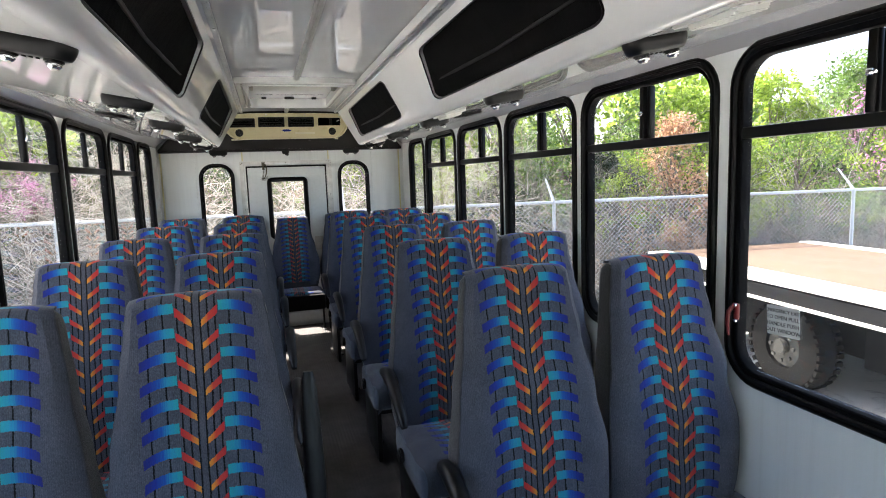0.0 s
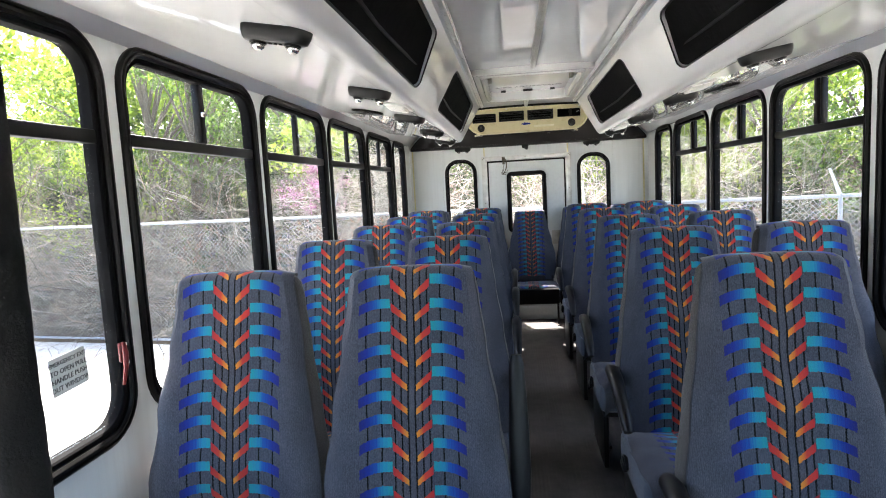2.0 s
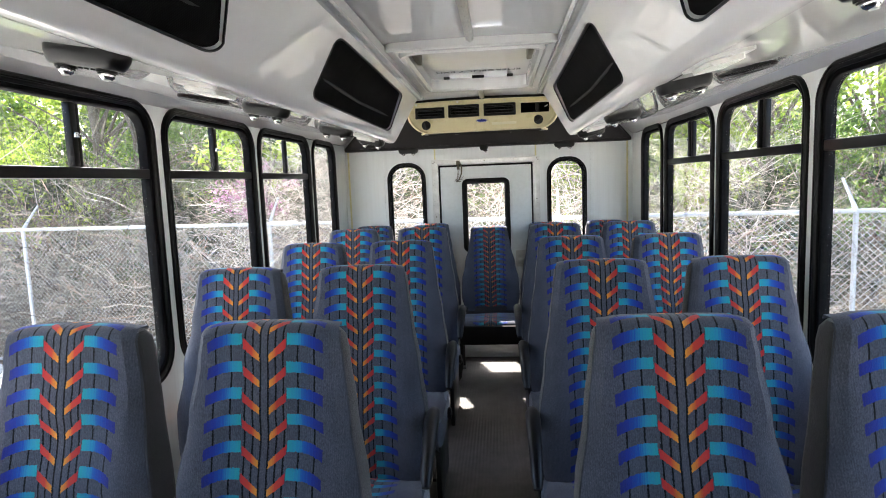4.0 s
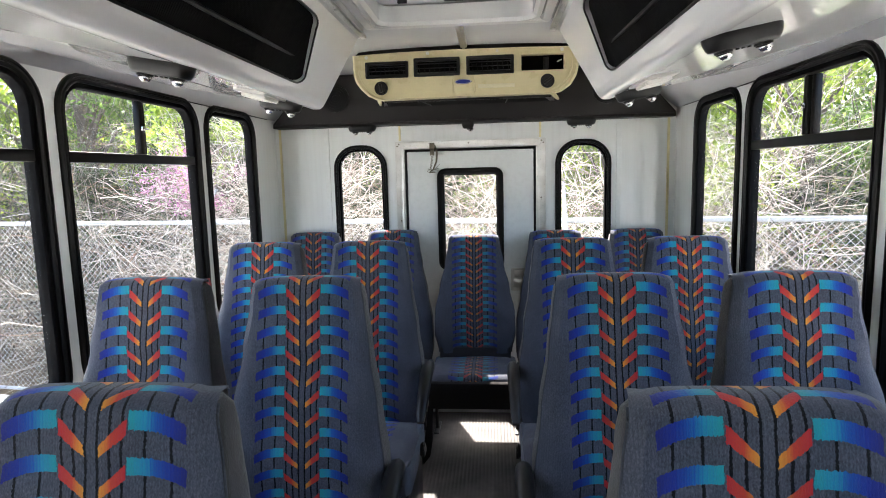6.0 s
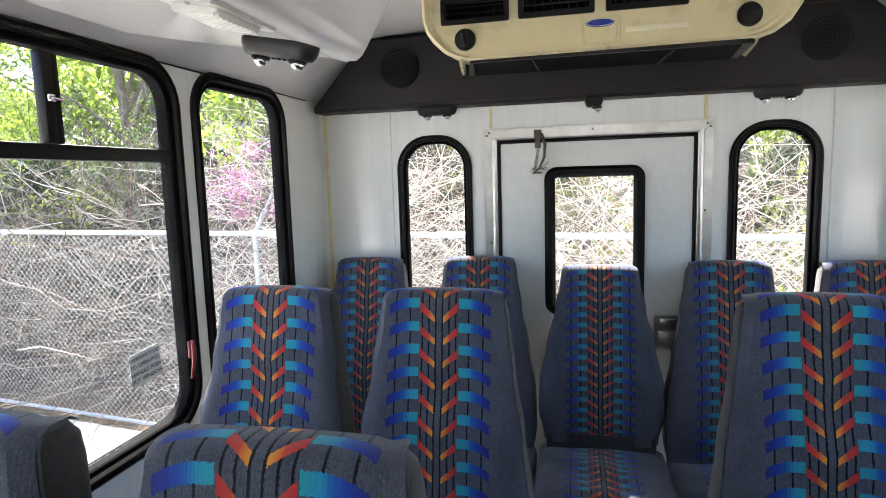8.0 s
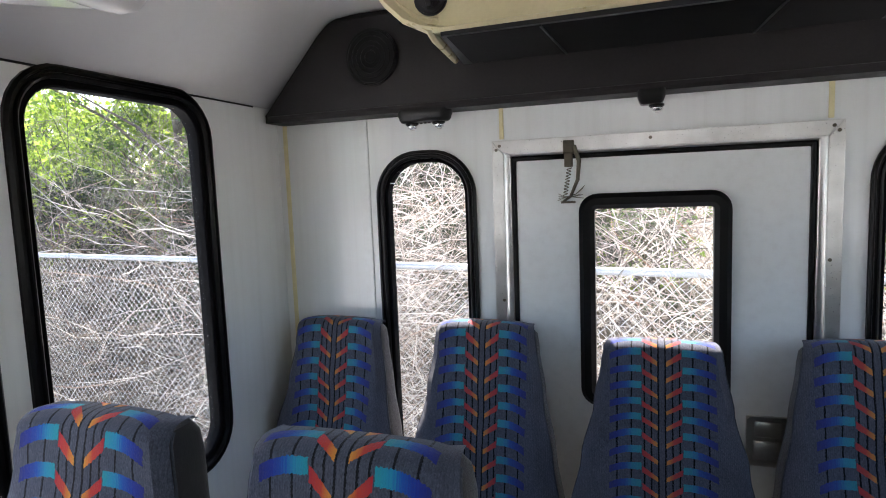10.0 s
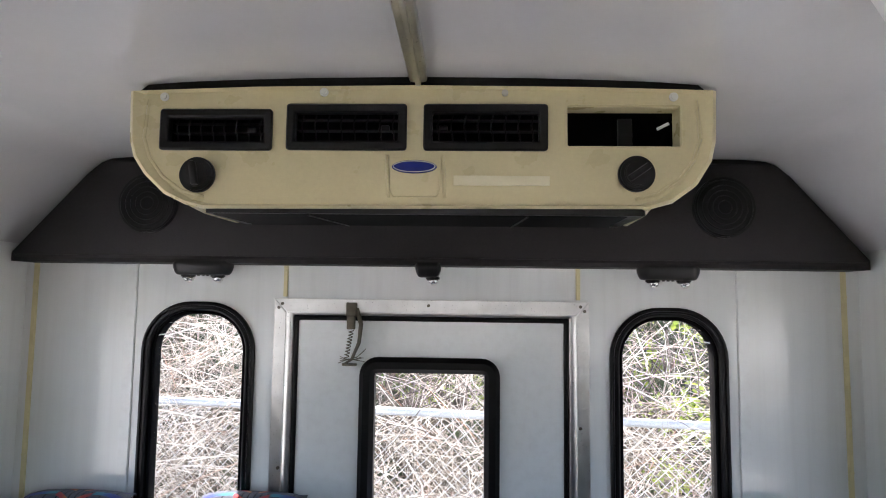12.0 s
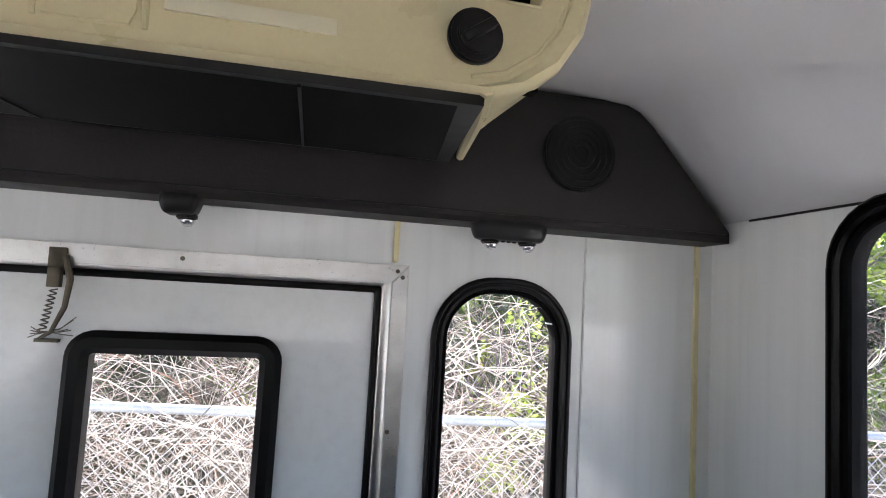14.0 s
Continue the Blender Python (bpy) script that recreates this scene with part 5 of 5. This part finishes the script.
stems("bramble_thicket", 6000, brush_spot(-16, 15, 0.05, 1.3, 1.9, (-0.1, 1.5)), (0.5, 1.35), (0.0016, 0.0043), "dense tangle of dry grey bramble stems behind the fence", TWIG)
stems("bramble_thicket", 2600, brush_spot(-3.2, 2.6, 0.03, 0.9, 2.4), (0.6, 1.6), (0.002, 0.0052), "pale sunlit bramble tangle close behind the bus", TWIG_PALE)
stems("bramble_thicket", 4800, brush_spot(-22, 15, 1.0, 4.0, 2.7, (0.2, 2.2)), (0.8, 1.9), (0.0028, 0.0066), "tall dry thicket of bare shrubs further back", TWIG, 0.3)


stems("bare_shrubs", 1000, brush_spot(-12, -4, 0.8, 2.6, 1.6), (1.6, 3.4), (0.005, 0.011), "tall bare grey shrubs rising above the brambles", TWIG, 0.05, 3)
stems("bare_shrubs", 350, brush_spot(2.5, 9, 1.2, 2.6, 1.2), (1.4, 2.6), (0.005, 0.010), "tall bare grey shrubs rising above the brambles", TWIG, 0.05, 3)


def leaf_cloud(centres, per, size, squash=0.8):
    """Small leaves gathered in clumps: centres of (point, radius)."""
    verts, faces = [], []
    for c, r in centres:
        for _ in range(per):
            v = Vector((rng.gauss(0, 1), rng.gauss(0, 1), rng.gauss(0, squash)))
            p = c + v.normalized() * r * rng.random() ** 0.4
            n = Vector((rng.gauss(0, 1), rng.gauss(0, 1), rng.gauss(0.4, 1))).normalized()
            a = n.orthogonal().normalized()
            a.rotate(Matrix.Rotation(rng.uniform(0, 6.28), 3, n))
            b = n.cross(a)
            s = size * rng.uniform(0.6, 1.4)
            k = len(verts)
            verts.extend([p - a * s, p + b * s * 0.5, p + a * s, p - b * s * 0.5])
            faces.append((k, k + 1, k + 2, k + 3))
    me = bpy.data.meshes.new("crown")
    me.from_pydata(verts, [], faces)
    return me


def tree(x, d, height, spread, mat, label, per=80, clumps=34, size=0.06, base=0.35, cone=False, lean=0.0):
    y0 = Vector((x, fence_y(x), GZ)) + away(d)
    ob = empty("tree", Matrix.Translation(y0), label, "tree", "", "trees")
    bm = bmesh.new()
    top = Vector((lean, rng.uniform(-0.2, 0.2), height * 0.82))
    trunk = [top * f + Vector((rng.gauss(0, 0.04), rng.gauss(0, 0.04), 0)) * (0 if f == 0 else 1) for f in (0, 0.25, 0.5, 0.75, 1)]
    r = 0.022 * height
    tube(bm, trunk, [r, r * 0.8, r * 0.6, r * 0.4, r * 0.15], 8)
    centres = []
    for k in range(clumps):
        f = base + (1 - base) * rng.random() ** (1.3 if cone else 0.8)
        w = spread * ((1.08 - f) if cone else math.sin(math.pi * min(0.97, 0.2 + 0.75 * (f - base) / (1 - base))))
        a = rng.uniform(0, 6.283)
        q = w * rng.random() ** 0.5
        c = Vector((lean * f + q * math.cos(a), q * math.sin(a), height * f))
        centres.append((c, spread * rng.uniform(0.16, 0.30)))
        if k % 2 == 0:
            s = top * max(0.12, (f - 0.18))
            tube(bm, [s, (s + c) / 2 + Vector((0, 0, 0.08 * height * (0.3 if cone else 1) * 0.4)), c], [r * 0.32, r * 0.2, r * 0.06], 5)
    part("trunk", bm, BARK, ob, "bare grey trunk and limbs")
    me = leaf_cloud(centres, per, size)
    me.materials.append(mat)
    cr = new("crown", me)
    cr.parent = ob
    return ob


GREEN_TREES = [
    (-19, 3.0, 6.0, 2.6, LEAF_LIME), (-15.5, 4.5, 7.0, 2.8, LEAF_GREEN), (-12.5, 3.2, 5.2, 2.2, LEAF_LIME), (-10.0, 5.5, 7.5, 2.6, LEAF_LIME),
    (-7.8, 4.2, 6.0, 2.2, LEAF_GREEN), (-5.6, 5.6, 7.0, 2.5, LEAF_GREEN), (-3.2, 4.8, 6.2, 2.2, LEAF_CEDAR), (-0.8, 6.0, 6.0, 2.2, LEAF_GREEN),
    (1.4, 5.2, 5.6, 2.0, LEAF_LIME), (3.6, 3.6, 5.0, 2.0, LEAF_LIME), (5.4, 4.6, 5.6, 2.1, LEAF_GREEN), (7.4, 3.4, 3.6, 1.5, LEAF_LIME),
    (9.8, 4.4, 4.0, 1.5, LEAF_LIME), (12.5, 5.2, 4.4, 2.0, LEAF_GREEN), (15.5, 5.2, 6.0, 2.6, LEAF_GREEN),
]
for x, d, h, sp, mt in GREEN_TREES:
    tree(x, d, h, sp, mt, {LEAF_LIME: "young tree in bright yellow-green spring leaf", LEAF_GREEN: "leafy green tree behind the fence", LEAF_CEDAR: "dark green cedar behind the fence"}[mt],
         per=190, clumps=52, size=0.046 if mt is not LEAF_CEDAR else 0.042, base=0.22, cone=mt is LEAF_CEDAR)
tree(5.9, 1.5, 2.9, 1.25, LEAF_BROWN, "dead rust-brown cedar behind the fence", 130, 60, 0.030, 0.12, True)
tree(-3.10, 0.75, 2.52, 0.62, BLOSSOM, "redbud tree with pink blossom on bare branches", 110, 22, 0.014, 0.76)
tree(-3.45, 1.30, 3.15, 0.85, LEAF_LIME, "slim sapling with fresh lime leaves", 75, 24, 0.045, 0.72)
tree(10.6, 2.4, 3.6, 1.2, BLOSSOM, "pink-flowering tree behind the fence", 50, 22, 0.035, 0.5)


def far_woods(mat, count, top, label):
    centres = []
    for k in range(count):
        x = rng.uniform(-45, 34)
        centres.append((Vector((x, fence_y(x) + rng.uniform(8, 14), GZ + rng.uniform(0.2, top) * (1 if x < 6 else 0.62))), rng.uniform(0.8, 1.7)))
    me = leaf_cloud(centres, 300, 0.17)
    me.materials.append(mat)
    tagged(new("far_woods", me), label, "woods", "", "stuff")


far_woods(LEAF_GREEN, 230, 5.6, "mixed green woodland far behind the fence")
far_woods(LEAF_LIME, 230, 8.0, "pale spring-green woodland far behind the fence")

for k in range(14):
    x = (-18 + 1.5 * k) if k < 8 else (2.2 + 1.6 * (k - 8))
    tree(x, rng.uniform(1.5, 2.6), rng.uniform(2.3, 3.3), rng.uniform(0.8, 1.2), LEAF_LIME if k % 3 else LEAF_GREEN, "young shrub in fresh leaf among the brambles", 110, 26, 0.032, 0.35)
for k in range(18):
    x = -20 + 36 * k / 17 + rng.uniform(-0.5, 0.5)
    tree(x, rng.uniform(1.8, 3.6), rng.uniform(1.9, 3.0), rng.uniform(0.8, 1.2), LEAF_CEDAR, "dark evergreen shrub in the thicket", 170, 30, 0.042, 0.08, False)

for x, d, h in ((-1.9, 1.9, 2.7), (-2.7, 2.3, 3.1), (-3.6, 2.0, 2.9), (-4.6, 2.4, 3.0)):
    tree(x, d, h, 0.95, LEAF_CEDAR, "dark evergreen shrub in the thicket", 150, 30, 0.042, 0.12)

# the flatbed lorry beside the bus
truck = empty("flatbed_truck", pose(4.35, 4.0, GZ, 0, 0, -4), "white flatbed lorry with a tan deck parked beside the bus", "truck")
DECK = 1.10
part("deck", boxes((0.10, 2.35, -6.0, 3.6, DECK - 0.05, DECK), bevel=0.006), BED, truck, "sun-bleached tan deck")
part("side_rail", boxes((-0.06, 0.22, -6.0, 3.62, DECK - 0.06, DECK + 0.012), bevel=0.008), TRUCK_WHITE, truck)
part("side_rail", boxes((2.30, 2.48, -6.0, 3.62, DECK - 0.10, DECK + 0.012), bevel=0.008), TRUCK_WHITE, truck)
part("skirt", boxes((-0.05, 0.0, -6.0, 3.62, DECK - 0.22, DECK - 0.075), bevel=0.006), TRUCK_BLACK, truck, "black side skirt with rivets")
part("rub_rail", boxes((-0.075, -0.05, -6.0, 3.62, DECK - 0.235, DECK - 0.205), bevel=0.005), TRUCK_WHITE, truck)
part("tail_beam", boxes((-0.02, 2.44, 3.62, 3.74, DECK - 0.30, DECK - 0.02), bevel=0.01), TRUCK_BLACK, truck)
bm = bmesh.new()
disc(bm, (0.10, 3.76, DECK - 0.12), (0, 1, 0), 0.05, 0.03, 18, 0.006)
part("tail_lamp", bm, RED, truck, "round red tail lamp")
for x in (0.75, 1.55):
    part("chassis_beam", boxes((x - 0.05, x + 0.05, -6.0, 3.4, DECK - 0.36, DECK - 0.06), bevel=0.01), TRUCK_BLACK, truck)
for y in (-2.2, -0.9, 2.0):
    part("cross_member", boxes((0.1, 2.3, y - 0.05, y + 0.05, DECK - 0.26, DECK - 0.05), bevel=0.008), TRUCK_BLACK, truck)
# tanks, plus black filler blocks that stand in for shade under the deck
part("underbody_shade_fill", boxes((0.30, 2.05, -6.0, 0.55, 0.16, DECK - 0.07), (0.50, 2.05, 0.55, 0.98, 0.30, DECK - 0.07), (0.62, 1.80, 0.98, 1.95, 0.34, DECK - 0.07), (0.42, 2.05, 1.95, 3.3, 0.30, DECK - 0.07), bevel=0.02), TRUCK_BLACK, truck, "black tanks, with added blocks standing in for the shade under the deck")
part("headboard", boxes((0.0, 2.4, -6.1, -6.0, DECK - 0.1, DECK + 0.9), bevel=0.01), TRUCK_WHITE, truck)
part("load_box", boxes((1.2, 2.1, -1.9, -0.6, DECK + 0.001, DECK + 0.16), bevel=0.02), TRUCK_WHITE, truck, "white tray on the deck")
bm = bmesh.new()
for k in range(9):
    box(bm, 0.0, 0.10, -5.4 + k * 1.0, -5.25 + k * 1.0, DECK + 0.010, DECK + 0.02, 0.003)
part("stake_pocket", bm, CREAM_TRIM, truck)
for y in (1.45,):
    for x in (0.18, 2.22):
        bm = bmesh.new()
        prof = [(0.21, -0.13), (0.30, -0.135), (0.40, -0.125), (0.425, -0.09), (0.43, 0.0), (0.425, 0.09), (0.40, 0.125), (0.30, 0.135), (0.21, 0.13)]
        loops = [[(x + w, y + r * math.cos(a * math.pi / 20), 0.43 + r * math.sin(a * math.pi / 20)) for a in range(40)] for r, w in prof]
        wheel = part("wheel", loops_bm(loops), TYRE, truck)
        bm = bmesh.new()
        for k in range(34):
            a = k * 2 * math.pi / 34
            for w in (-0.10, 0.10):
                m = Matrix.Translation((x + w, y + 0.425 * math.cos(a), 0.43 + 0.425 * math.sin(a))) @ Matrix.Rotation(a, 4, "X")
                bmesh.ops.create_cube(bm, size=1, matrix=m @ Matrix.Diagonal((0.07, 0.03, 0.045, 1)))
        part("tread", bm, TYRE, wheel)
        bm = bmesh.new()
        disc(bm, (x - 0.085, y, 0.43), (1, 0, 0), 0.205, 0.03, 30, 0.008)
        disc(bm, (x - 0.14, y, 0.43), (1, 0, 0), 0.075, 0.06, 20, 0.01)
        for k in range(8):
            a = k * math.pi / 4
            disc(bm, (x - 0.135, y + 0.14 * math.cos(a), 0.43 + 0.14 * math.sin(a)), (1, 0, 0), 0.02, 0.02, 10)
        part("rim", bm, RIM, wheel, "pale dusty steel rim")
    bm = bmesh.new()
    tube(bm, [(0.1, y, 0.43), (2.3, y, 0.43)], 0.06, 10)
    part("axle", bm, TRUCK_BLACK, truck)
